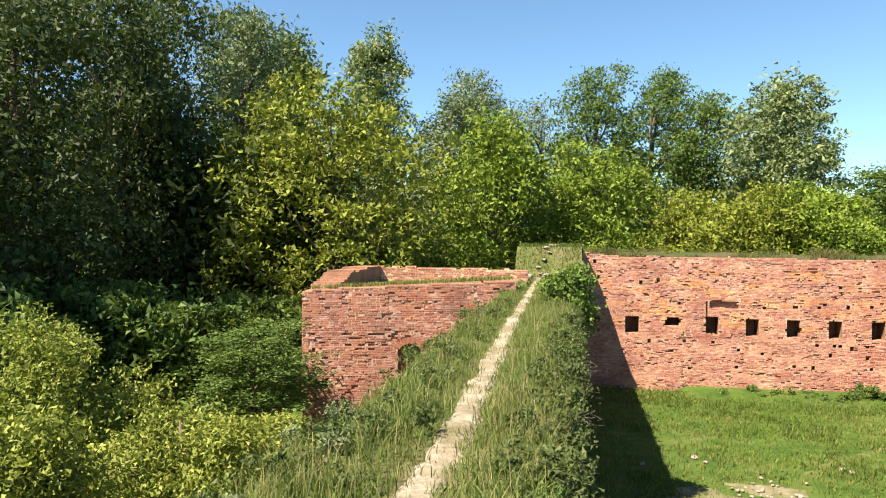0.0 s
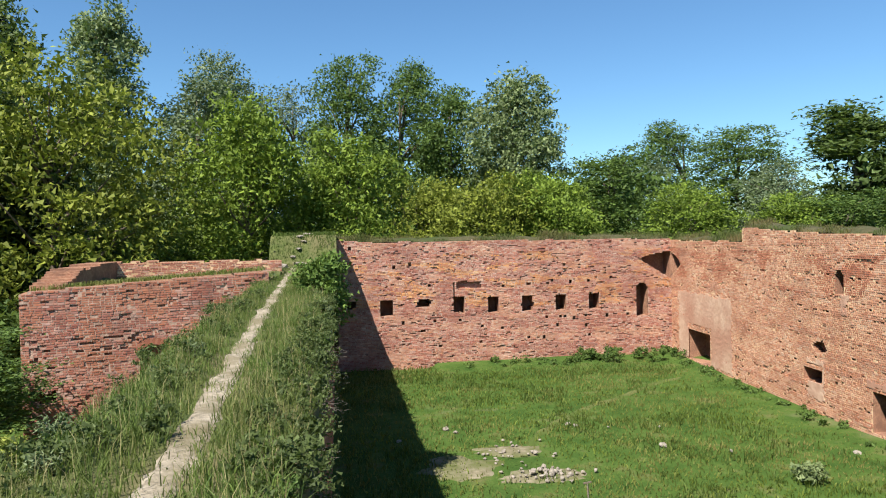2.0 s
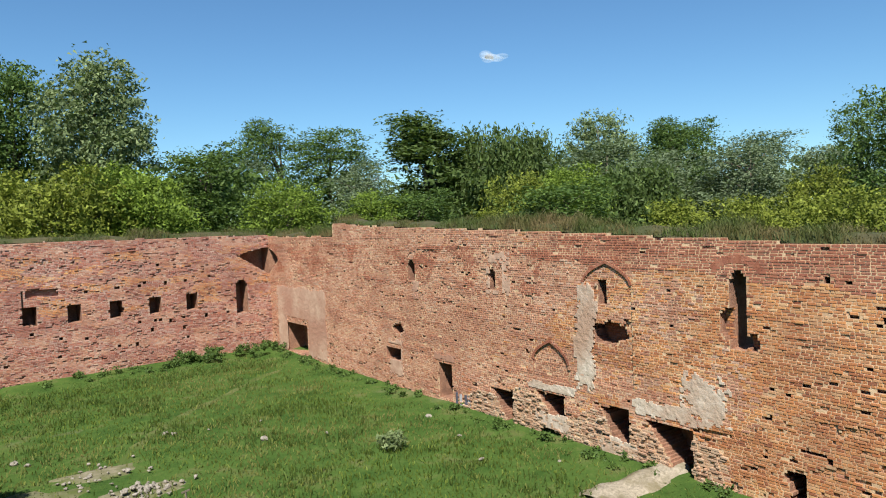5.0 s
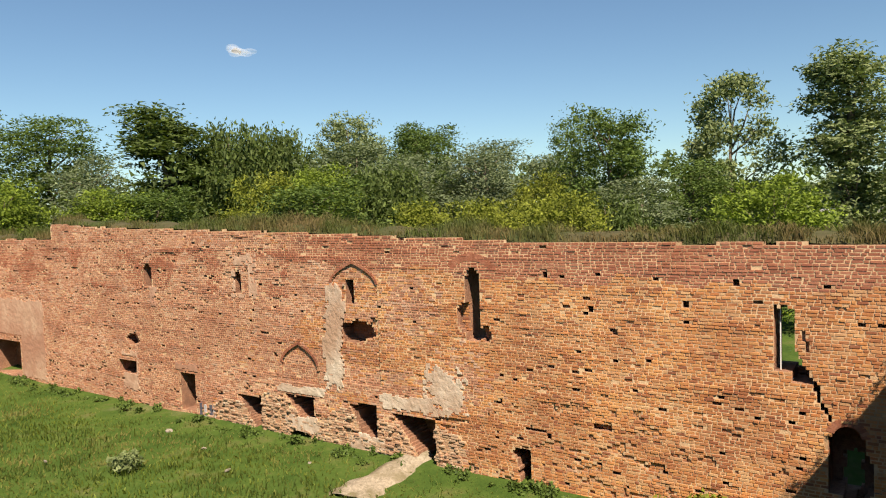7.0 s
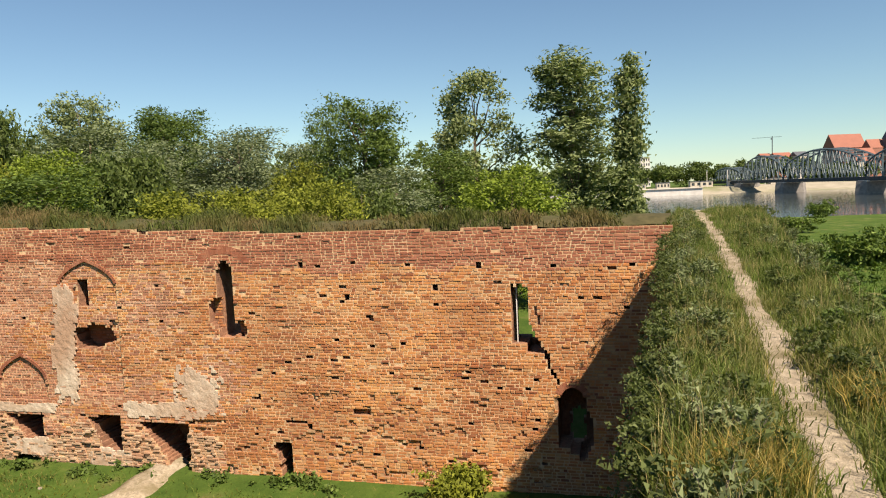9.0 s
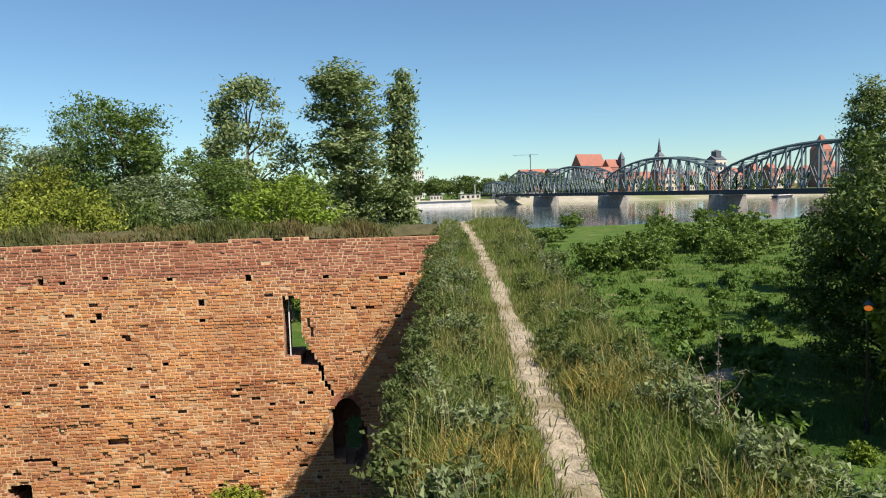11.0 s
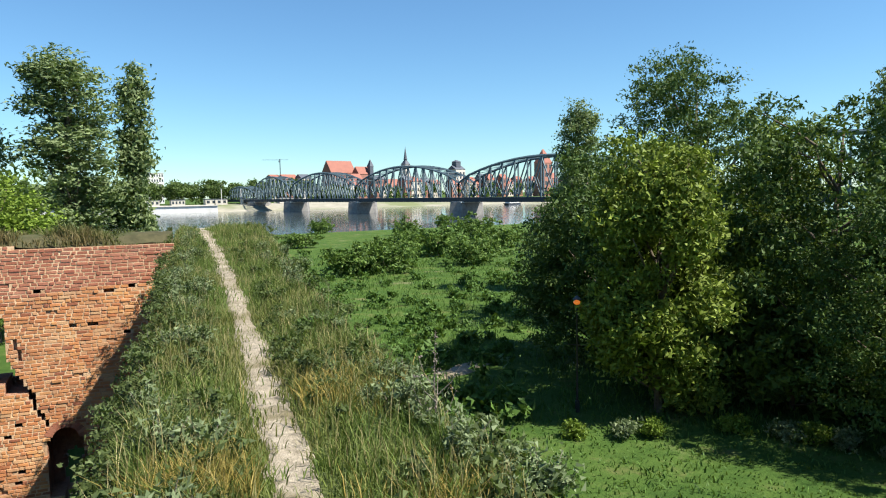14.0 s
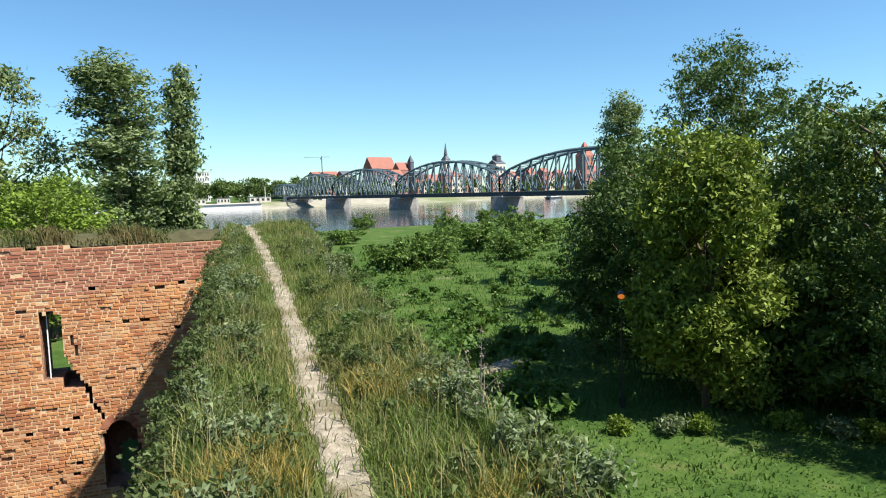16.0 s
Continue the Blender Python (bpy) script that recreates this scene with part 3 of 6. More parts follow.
def tree(kind, h, half, seed):
    """A tree at the origin: trunk with limbs, and a crown of single leaves."""
    count_lobes, part_of, size, count, clump, name, label = KIND[kind]
    rng = np.random.default_rng(seed)
    root = thing(name, label, "shrub" if kind == "meadow_bush" else "tree")
    foot = {"poplar": 0.16, "airy": 0.2}.get(kind, 0.0 if "near" in kind else 0.06) * h
    upright = kind in ("poplar", "poplar_thin", "airy")
    lobes, radii = [], []
    for i in range(count_lobes):
        r = part_of * half * (rng.uniform(0.65, 1.25) if "near" not in kind else rng.uniform(0.4, 1.35))
        t = (i + rng.random()) / count_lobes
        z = foot + r + (h - foot - 2 * r) * t
        wide = half * math.sin(math.pi * (0.27 + 0.58 * t if not upright else 0.14 + 0.74 * t)) ** 0.5 - r * 0.75
        a = rng.uniform(0, 2 * math.pi)
        q = max(0.0, wide) * math.sqrt(rng.uniform(0.3, 1.0))
        lobes.append((q * math.cos(a), q * math.sin(a), z))
        radii.append(r)
    lobes, radii = np.array(lobes), np.array(radii)
    thick = 0.012 * h + 0.05
    tv, tf = tube([(0, 0, -0.4), (0.04, 0.02, h * 0.25), (-0.02 * half, 0.03 * half, h * 0.55), (0.02 * half, 0, h * 0.88)], [thick * 1.2, thick, thick * 0.6, 0.03], 8)
    for c in lobes[::2]:
        start = Vector((0, 0, max(h * 0.08, c[2] - 0.25 * h * rng.uniform(0.4, 1.0))))
        end = Vector(c)
        mid = (start + end) / 2 + Vector(rng.normal(0, 0.04 * half, 3))
        v, f = tube([start, mid, end], [thick * 0.4, thick * 0.25, 0.02], 5)
        tf += [tuple(i + len(tv) for i in q) for q in f]
        tv += v
    link_mesh("trunk", tv, tf, BARK, root, smooth=True)
    v, f = crown(lobes, radii, 0.95, count, size, clump, rng, fine=True, tuft=60 if "near" in kind or kind == "bush_bright" else 26)
    v[:, 2] = np.maximum(v[:, 2], 0.1)
    link_mesh("crown", v, f, LEAF[kind], root)
    return root


def plant_trees(kind, spots, ground):
    made = []
    for k, (x, y, h, w) in enumerate(spots):
        h *= 1.02
        m = Matrix.Translation((x, y, ground(x, y) - 0.1)) @ Matrix.Rotation(k * 2.1, 4, "Z")
        if k < 3:
            ob = tree(kind, h, w, 100 + 7 * k + len(kind))
            ob.matrix_basis = m
            made.append((ob, h, w))
        else:
            p, ph, pw = min(made, key=lambda q: abs(math.log(q[1] / h)) + abs(math.log(q[2] / w)) + 0.2 * ((k + made.index(q)) % 3))
            ob = copy_thing(p, Matrix())
            ob.matrix_basis = m @ Matrix.Diagonal((w / pw, w / pw, h / ph, 1))

# ---- the setting ----
WATER = -3.0


def lies_in_yard(x, y):
    return -1.2 < x < 26.5 and 0.2 - 0.15 * x < y < 53.5


def ground_z(x, y):
    if lies_in_yard(x, y):
        return 0.0
    r = max(0.0, min(1.0, (x - 150) / 80))
    far = max(0.0, min(1.0, (x - 648) / 30))
    return 1.4 - 7.0 * (r * r * (3 - 2 * r)) + 8.5 * far


def spaced(stops):
    out = []
    for (a, s), (b, _) in zip(stops, stops[1:]):
        n = max(1, round((b - a) / s))
        out += [a + (b - a) * i / n for i in range(n)]
    return out + [stops[-1][0]]


gx = spaced([(-2500, 500), (-500, 100), (-100, 10), (-30, 2), (-6, 0.7), (30, 2), (70, 8), (150, 10), (230, 30), (600, 10), (660, 40), (900, 400), (3500, 1)])
gy = spaced([(-2500, 500), (-500, 50), (-100, 8), (-40, 1.5), (-8, 0.7), (56, 3), (110, 12), (300, 80), (500, 500), (2500, 1)])
gv = []
for y in gy:
    for x in gx:
        z = ground_z(x, y)
        if abs(x) < 160 and abs(y) < 200:
            z += (0.10 if lies_in_yard(x, y) else 0.22) * fbm(x * 0.16, y * 0.16)
            if lies_in_yard(x, y):
                z += 0.35 * max(0, 1 - (53 - y) / 5) * (x > 6) + 0.25 * max(0, 1 - (21.6 + 0.07 * y - x) / 3)
        gv.append((x, y, z))
gf = [(j * len(gx) + i, j * len(gx) + i + 1, (j + 1) * len(gx) + i + 1, (j + 1) * len(gx) + i) for j in range(len(gy) - 1) for i in range(len(gx) - 1)]
gm = Mat("meadow_ground", 1.0, 0.1)
grass_tone = gm.ramp(gm.noise(0.5, 6, 0.7), (0.35, (0.038, 0.08, 0.014)), (0.55, (0.075, 0.125, 0.024)), (0.68, (0.14, 0.14, 0.05)))
grass_tone = gm.mix(gm.ramp(gm.noise(7, 4, 0.7), (0.35, (0.4, 0.4, 0.4)), (0.7, (0, 0, 0))), grass_tone, (0.03, 0.06, 0.012))
bare = gm.ramp(gm.noise(0.14, 5, 0.6), (0.63, (0, 0, 0)), (0.75, (0.6, 0.6, 0.6)))
gm.base(gm.mix(bare, grass_tone, (0.30, 0.25, 0.15))).bump(gm.noise(9, 5, 0.7), 0.8, 0.08)
tagged(link_mesh("ground", gv, gf, gm.m, smooth=True), "green meadow and grassy castle yard", "ground", kind="structure")

wm = Mat("river_water", 0.07, 0.5)
wm.base(wm.ramp(wm.noise(0.01, 3), (0.3, (0.035, 0.05, 0.055)), (0.7, (0.06, 0.075, 0.075)))).bump(wm.noise(0.35, 3, 0.6), 0.25, 0.25)
tagged(link_mesh("water", [(150, -2400, WATER), (640, -2400, WATER), (640, 2400, WATER), (150, 2400, WATER)], [(0, 1, 2, 3)], wm.m), "wide calm grey-blue river", "river", kind="structure")


def lerp(pairs, u):
    for (a, p), (b, q) in zip(pairs, pairs[1:]):
        if u <= b:
            return p + (q - p) * max(0.0, (u - a)) / (b - a)
    return pairs[-1][1]


def east_top(u):
    return lerp([(0, 8.75), (12, 8.85), (24, 9.35), (38, 9.75), (44.2, 10.1), (44.3, 9.2), (60, 9.2)], u) + 0.07 * fbm(u * 0.8, 3)


def north_top(u):
    return lerp([(0, 9.9), (3, 9.6), (12, 9.55), (24, 9.4), (30, 9.2)], u) + 0.07 * fbm(u * 0.8, 7)


def east_zone(u, z):
    if z > east_top(u) - 1.3 + 0.3 * fbm(u * 0.5, z) and u < 24:
        return 1
    if u > 24 and 6.4 < z < 8.6 and fbm(u * 0.35, z * 0.5, 4) > 0.05:
        return 1
    if crumbled(u, z):
        return 3
    return 2 if (u - 20) / 11 + 0.9 * fbm(u * 2.1, z * 6.3, 2) + 0.8 * fbm(u * 0.3, z * 0.5, 5) > 0 else 0


def crumbled(u, z):
    return 1.0 if 15.5 < u < 31 and z < 1.7 + 0.9 * fbm(u * 0.4, z * 0.3, 6) - 0.09 * abs(u - 22) else 0.0


NORTH_CUTS.append(squinch(23.9, 26.7, 6.0, 7.75, 8.3, 1.4))
EAST_CUTS.append(squinch(53.6, 55.6, 6.2, 7.3, 8.2, 1.4))
E0, E1 = (21.4, -2.7), (25.3, 52.6)
N0, N1 = (-1.2, 53.2), (25.3, 52.6)
# faces look into the yard
wall_east = brick_wall("wall_east", E0, E1, east_top, 1.5, EAST_CUTS, east_zone, [MORTAR, BRICK_OLD, BRICK_RED, BRICK_ROSE, BRICK_PALE],
                       "tall ruined orange-red brick castle wall with black openings", seed=3, pick=(5.2, 9.2, 4.7, 6.4), loss=0.008, rough=crumbled, cells=(0.09, COURSE))
wall_north = brick_wall("wall_north", N0, N1, north_top, 2.0, NORTH_CUTS, lambda u, z: 2 if 4.4 < z < 8.6 and fbm(u * 0.4, z * 1.5) + 0.3 * fbm(u * 2.6, z * 4.4, 3) > 0.2 else 1 if fbm(u * 0.5, z * 1.2, 6) + 0.5 * fbm(u * 3.1, z * 5.3, 9) > 0.12 else 0,
                        [MORTAR_PINK, BRICK_PINK, BRICK_ROSE, BRICK_OLD], "weathered pinkish brick castle wall with a row of square loopholes", seed=5, loss=0.012, flip=True, cells=(0.12, COURSE))
wall_west = brick_wall("wall_west", (-1.05, 53.2), (-1.05, 0.4), lambda u: 7.6, 2.5, [], None, [CORE], "thick brick castle wall that carries the footpath", bricks=False, cells=(1.0, 0.4))
wall_south = brick_wall("wall_south", (-3.6, 0.85), (23.5, -3.0), lambda u: 7.6, 2.2, [], None, [CORE], "thick brick castle wall that carries the riverward footpath", bricks=False, cells=(1.0, 0.4))

# ---- grown-over wall tops and the footpath ----
PATH_LINE = [(29.5, -4.6), (26.1, -4.3), (23.0, -4.02), (18.0, -3.43), (14.0, -2.92), (9.9, -2.33), (7.1, -1.88), (5.5, -1.65), (4.4, -1.46), (2.2, -1.15), (0.2, -0.9), (-1.4, -0.5), (-2.1, 0.9), (-2.1, 3),
             (-2.08, 6.2), (-2.08, 7.8), (-2.18, 10.2), (-2.43, 15.4), (-2.66, 21.7), (-3.04, 32.6), (-3.45, 44), (-3.5, 49)]


def smooth_line(pts, step=0.25):
    out = []
    for i in range(len(pts) - 1):
        p0, p1, p2, p3 = (Vector(pts[max(0, min(len(pts) - 1, i + k))]) for k in (-1, 0, 1, 2))
        n = max(1, int((p2 - p1).length / step))
        for j in range(n):
            t = j / n
            out.append(0.5 * ((2 * p1) + (p2 - p0) * t + (2 * p0 - 5 * p1 + 4 * p2 - p3) * t * t + (3 * p1 - p0 - 3 * p2 + p3) * t**3))
    return out + [Vector(pts[-1])]


LINE = smooth_line(PATH_LINE)
LINE_XY = np.array([tuple(p) for p in LINE])


def off_path(x, y):
    return float(np.min(np.hypot(LINE_XY[:, 0] - x, LINE_XY[:, 1] - y)))


def west_edges(y):
    return -0.85 - 0.004 * y + 0.9 * max(0.0, 1 - y / 2.5) + 0.10 * fbm(y * 0.5, 1), -3.4 - 0.027 * y + 0.2 * fbm(y * 0.4, 2)


def south_edges(x):
    return 0.37 - 0.140 * x + 0.45 * max(0.0, min(1.0, 1 - x / 3)) + 0.10 * fbm(x * 0.5, 3), -2.25 - 0.165 * x + 0.2 * fbm(x * 0.4, 4)


def cap_z(x, y):
    z = 8.05 + 0.10 * fbm(x * 0.6, y * 0.6)
    if x > 12:
        z += min(0.75, 0.05 * (x - 12))
    return z


def cap(name, stations, edges, across_is_x, label):
    v, f = [], []
    cols = [-0.02, 0.0, 0.06, 0.15, 0.25, 0.35, 0.45, 0.55, 0.65, 0.75, 0.85, 0.94, 1.02, 1.1, 1.22]
    drop = [0.7, 0.2, 0.05] + [0] * 8 + [0.06, 0.25, 0.8, 2.6]
    for s in stations:
        a, b = edges(s)
        for c, d in zip(cols, drop):
            w = a + (b - a) * c
            x, y = (w, s) if across_is_x else (s, w)
            v.append((x, y, cap_z(x, y) - d - 0.088 * max(0.0, min(1.0, 1.9 - 2.5 * off_path(x, y)))))
    n = len(cols)
    for i in range(len(stations) - 1):
        for k in range(n - 1):
            f.append((i * n + k, i * n + k + 1, (i + 1) * n + k + 1, (i + 1) * n + k))
    return tagged(link_mesh(name, v, f, EARTH, smooth=True), label, "grassy top", kind="structure")


cap("wall_top_west", spaced([(-2.6, 0.3), (20, 0.6), (50, 1)]), west_edges, True, "grass-grown earth on the wall's broad top")
cap("wall_top_south", spaced([(-0.6, 0.3), (14, 0.5), (29.8, 1)]), south_edges, False, "grass-grown earth on the riverward wall's top")

# the footpath: a worn sandy ribbon with ragged edges
pv, pf = [], []
for i, p in enumerate(LINE):
    d = (LINE[min(i + 1, len(LINE) - 1)] - LINE[max(i - 1, 0)]).normalized()
    n = Vector((-d.y, d.x))
    half = 0.20 + 0.05 * fbm(i * 0.21, 5) + 0.5 * max(0.0, min(1.0, (p.x - 25.0) / 2.0))
    for k in range(7):
        c = (k - 3) / 3
        q = p + n * (c * half * (1 + (0.5 if abs(c) == 1 else 0.1) * fbm(i * 0.45, k * 3.1, 8)))
        pv.append((q.x, q.y, cap_z(q.x, q.y) - 0.06 - 0.025 * (abs(c) == 1) + 0.022 * fbm(q.x * 5, q.y * 5)))
for i in range(len(LINE) - 1):
    for k in range(6):
        pf.append((i * 7 + k, i * 7 + k + 1, (i + 1) * 7 + k + 1, (i + 1) * 7 + k))
tagged(link_mesh("footpath", pv, pf, SAND, smooth=True), "narrow trodden sandy footpath along the wall top", "footpath", kind="structure")

GRASS = leaf_material("meadow_grass_blades", (0.048, 0.082, 0.015), (0.125, 0.175, 0.038), 0.25, 0.45, (0.17, 0.155, 0.05))
GRASS_FRESH = leaf_material("fresh_grass_blades", (0.045, 0.08, 0.016), (0.115, 0.165, 0.038), 0.27, 0.45, (0.15, 0.155, 0.05))
GRASS_LUSH = leaf_material("lush_grass_blades", (0.042, 0.07, 0.014), (0.092, 0.13, 0.026), 0.25, 0.3)
GRASS_CREST = leaf_material("crest_grass_blades", (0.04, 0.055, 0.014), (0.09, 0.115, 0.03), 0.2, 0.35, (0.17, 0.12, 0.055))
DRY = leaf_material("yellowed_grass_blades", (0.17, 0.14, 0.03), (0.34, 0.25, 0.07), 0.25, 0.5)
STRAW = leaf_material("straw_stalks", (0.24, 0.20, 0.085), (0.40, 0.34, 0.16), 0.25, 0.4)


def strew(n, stations, edges, across_is_x, rng, tall, keep=0.24, low=0.0, high=1.0, near=1.0):
    """Roots and heights for n blades over a wall top, thicker towards the film maker, none on the path."""
    pts, hs = [], []
    while len(pts) < n:
        s = stations[0] + (stations[1] - stations[0]) * rng.random() ** near
        a, b = edges(s)
        c = low + (high - low) * rng.random()
        x, y = (a + (b - a) * c, s) if across_is_x else (s, a + (b - a) * c)
        o = off_path(x, y)
        if o < keep * rng.uniform(0.55, 1.25) and rng.random() > 0.03:
            continue
        pts.append((x, y, cap_z(x, y) - 0.05 - (0.15 if c < 0.05 else 0.9 * max(0, c - 0.92) / 0.14)))
        hs.append(tall * (0.45 + 0.55 * min(1, (o - 0.15) / 0.5)) * (1 + 0.5 * fbm(x * 0.7, y * 0.7)))
    return pts, hs


rng = np.random.default_rng(11)
for name, stations, edges, ax, n, near in (("tall_grass", (1.8, 50), west_edges, True, 34000, 1.7), ("tall_grass", (2.2, 28.3), south_edges, False, 38000, 1.5)):
    p, h = strew(n, stations, edges, ax, rng, 0.25, keep=0.17, high=1.06, near=near)
    tagged(blades(name, p, h, 0.011, 0.75, GRASS_FRESH if ax else GRASS, 5), "tall green and straw-coloured grass on the wall top", "grass", kind="stuff")
    p, h = strew(n // 3, stations, edges, ax, rng, 0.28, high=1.06, near=near)
    tagged(blades("lush_grass", p, h, 0.010, 0.55, GRASS_LUSH, 6), "lush green grass on the wall top", "grass", kind="stuff")
    p, h = strew(n // 8, stations, edges, ax, rng, 0.42, near=near)
    tagged(blades("dry_stalks", p, h, 0.005, 0.3, STRAW, 7), "dry straw-coloured grass stalks", "grass", kind="stuff")


for stations, edges, ax in (((-2.5, 1.9), west_edges, True), ((0.0, 2.3), south_edges, False)):
    p, h = strew(4500, stations, edges, ax, rng, 0.15, high=1.04)
    tagged(blades("corner_grass", p, h, 0.010, 0.5, GRASS, 9), "short trodden grass at the corner of the wall tops", "grass", kind="stuff")
tuft_spots = []
for _ in range(3200):
    p = LINE[int(rng.integers(8, len(LINE) - 8))]
    x, y = p.x + rng.normal(0, 0.17), p.y + rng.normal(0, 0.17)
    if fbm(x * 1.3, y * 1.3, 5) > 0.05:
        tuft_spots.append((x, y, cap_z(x, y) - 0.085))
tagged(blades("trodden_grass", tuft_spots, 0.07, 0.009, 0.9, GRASS, 18), "short trodden grass tufts in the footpath", "grass", kind="stuff")
dry_spots = []
for x, y, s, n in ((4.5, -0.82, 0.24, 1300), (6.3, -2.4, 0.34, 800), (3.6, -2.2, 0.25, 600)):
    for dx, dy in rng.normal(0, s, (n, 2)):
        if off_path(x + dx, y + dy) > 0.26 and (x < 0 or y + dy < south_edges(x + dx)[0] - 0.08):
            dry_spots.append((x + dx, y + dy, cap_z(x + dx, y + dy) - 0.05))
tagged(blades("dry_tussocks", dry_spots, 0.30, 0.008, 0.55, DRY, 8), "yellowed dry grass tussocks beside the footpath", "grass", kind="stuff")


def weed(seed, tall, leaves, material, size=0.034):
    """A leafy many-stemmed weed."""
    rng = np.random.default_rng(seed)
    root = thing("weed_clump", "grey-green leafy weed growing on the wall's edge", "weed", "weeds on the wall tops")
    tv, tf, lv = [], [], []
    for _ in range(9):
        a, q = rng.uniform(0, 2 * math.pi), rng.uniform(0.1, 0.5) * tall
        top = Vector((q * math.cos(a), q * math.sin(a), tall * rng.uniform(0.6, 1.0)))
        v, f = tube([(0, 0, -0.05), top * 0.5 + Vector((0, 0, 0.08 * tall)), top], [0.008, 0.006, 0.003], 4)
        tf += [tuple(i + len(tv) for i in w) for w in f]
        tv += v
        for _ in range(leaves // 9):
            t = rng.uniform(0.15, 1.0)
            lv.append(tuple(top * t + Vector(rng.normal(0, 0.07 * tall, 3))))
    tagged(link_mesh("stem", tv, tf, TWIG, root), kind="stuff")
    v, f = leaf_cloud(np.array(lv), np.zeros((len(lv), 3)), size * 1.25, rng, 1.9, fine=True)
    link_mesh("leaves", v, f, material, root)
    return root


weeds = [weed(31, 0.55, 620, LEAF["weed"]), weed(32, 0.7, 800, LEAF["weed"]), weed(33, 0.45, 520, LEAF["broad"], 0.04)]
used = set()


def set_weed(k, x, y, z, s, turn):
    m = Matrix.Translation((x, y, z)) @ Matrix.Rotation(turn, 4, "Z") @ Matrix.Diagonal((s, s, s, 1))
    if k in used:
        copy_thing(weeds[k], Matrix()).matrix_basis = m
    else:
        weeds[k].matrix_basis = m
        used.add(k)


rng = np.random.default_rng(21)
for _ in range(46):
    x = 3.2 + 21 * rng.random() ** 1.4
    a, b = south_edges(x)
    y = a + (b - a) * rng.uniform(0.05, 0.26)
    set_weed(int(rng.integers(0, 2)), x, y, cap_z(x, y) - 0.15, rng.uniform(0.5, 0.85), rng.uniform(0, 6))
for _ in range(44):
    x = 3.2 + 18 * rng.random() ** 1.5
    a, b = south_edges(x)
    y = a + (b - a) * rng.uniform(0.66, 1.0)
    set_weed(int(rng.integers(0, 3)), x, y, cap_z(x, y) - 0.1, rng.uniform(0.45, 0.8), rng.uniform(0, 6))
for _ in range(26):
    y = 4.0 + 34 * rng.random() ** 1.3
    a, b = west_edges(y)
    x = a + (b - a) * (rng.uniform(-0.02, 0.08) if rng.random() < 0.5 else rng.uniform(0.7, 1.0))
    set_weed(int(rng.integers(0, 3)), x, y, cap_z(x, y) - 0.15, rng.uniform(0.4, 0.7), rng.uniform(0, 6))


def twig_bush(seed, size):
    """Bare dry twigs that hang over the wall's edge."""
    rng = np.random.default_rng(seed)
    v, f = [], []
    for _ in range(11):
        p = Vector((0, 0, 0))
        d = Vector((rng.uniform(0.2, 1), rng.normal(0, 0.7), rng.uniform(-0.5, 0.6))).normalized()
        pts = [p]
        for k in range(5):
            d = (d + Vector(rng.normal(0, 0.25, 3))).normalized()
            pts.append(pts[-1] + d * size * 0.2)
            if k > 1:
                e = (d + Vector(rng.normal(0, 0.7, 3))).normalized()
                w, g = tube([pts[-1], pts[-1] + e * size * 0.22], [0.006, 0.002], 4)
                f += [tuple(i + len(v) for i in q) for q in g]
                v += w
        w, g = tube(pts, [0.008, 0.007, 0.006, 0.005, 0.004, 0.002], 4)
        f += [tuple(i + len(v) for i in q) for q in g]
        v += w
    return tagged(link_mesh("twig_bush", v, f, TWIG), "bare grey dry twigs hanging over the wall's edge", "twigs", "dry twigs on the wall edges")


first = None
for k, (x, y, turn, s) in enumerate([(-0.95, 8.1, 0, 0.45), (-0.95, 10.1, 0.2, 0.6), (-1.0, 12.1, -0.2, 0.7), (-1.0, 14.5, 0, 0.7), (-0.95, 6.9, 0.3, 0.4),
                                     (5.2, -0.55, 1.5, 0.5), (6.6, -0.8, 1.8, 0.6), (8.0, -1.0, 1.4, 0.65), (10.2, -1.3, 1.6, 0.7), (4.4, -0.45, 1.9, 0.5)]):
    m = Matrix.Translation((x, y, 7.75)) @ Matrix.Rotation(turn, 4, "Z") @ Matrix.Diagonal((0.72 * s, 0.72 * s, 0.72 * s, 1))
    if first is None:
        first = twig_bush(5, 1.0)
        first.matrix_basis = m
    else:
        copy_thing(first, Matrix()).matrix_basis = m

SOIL = speckle("dark_crest_soil", (0.05, 0.048, 0.024), (0.09, 0.08, 0.04), 3.2, 1.0, (0.045, 0.06, 0.02))
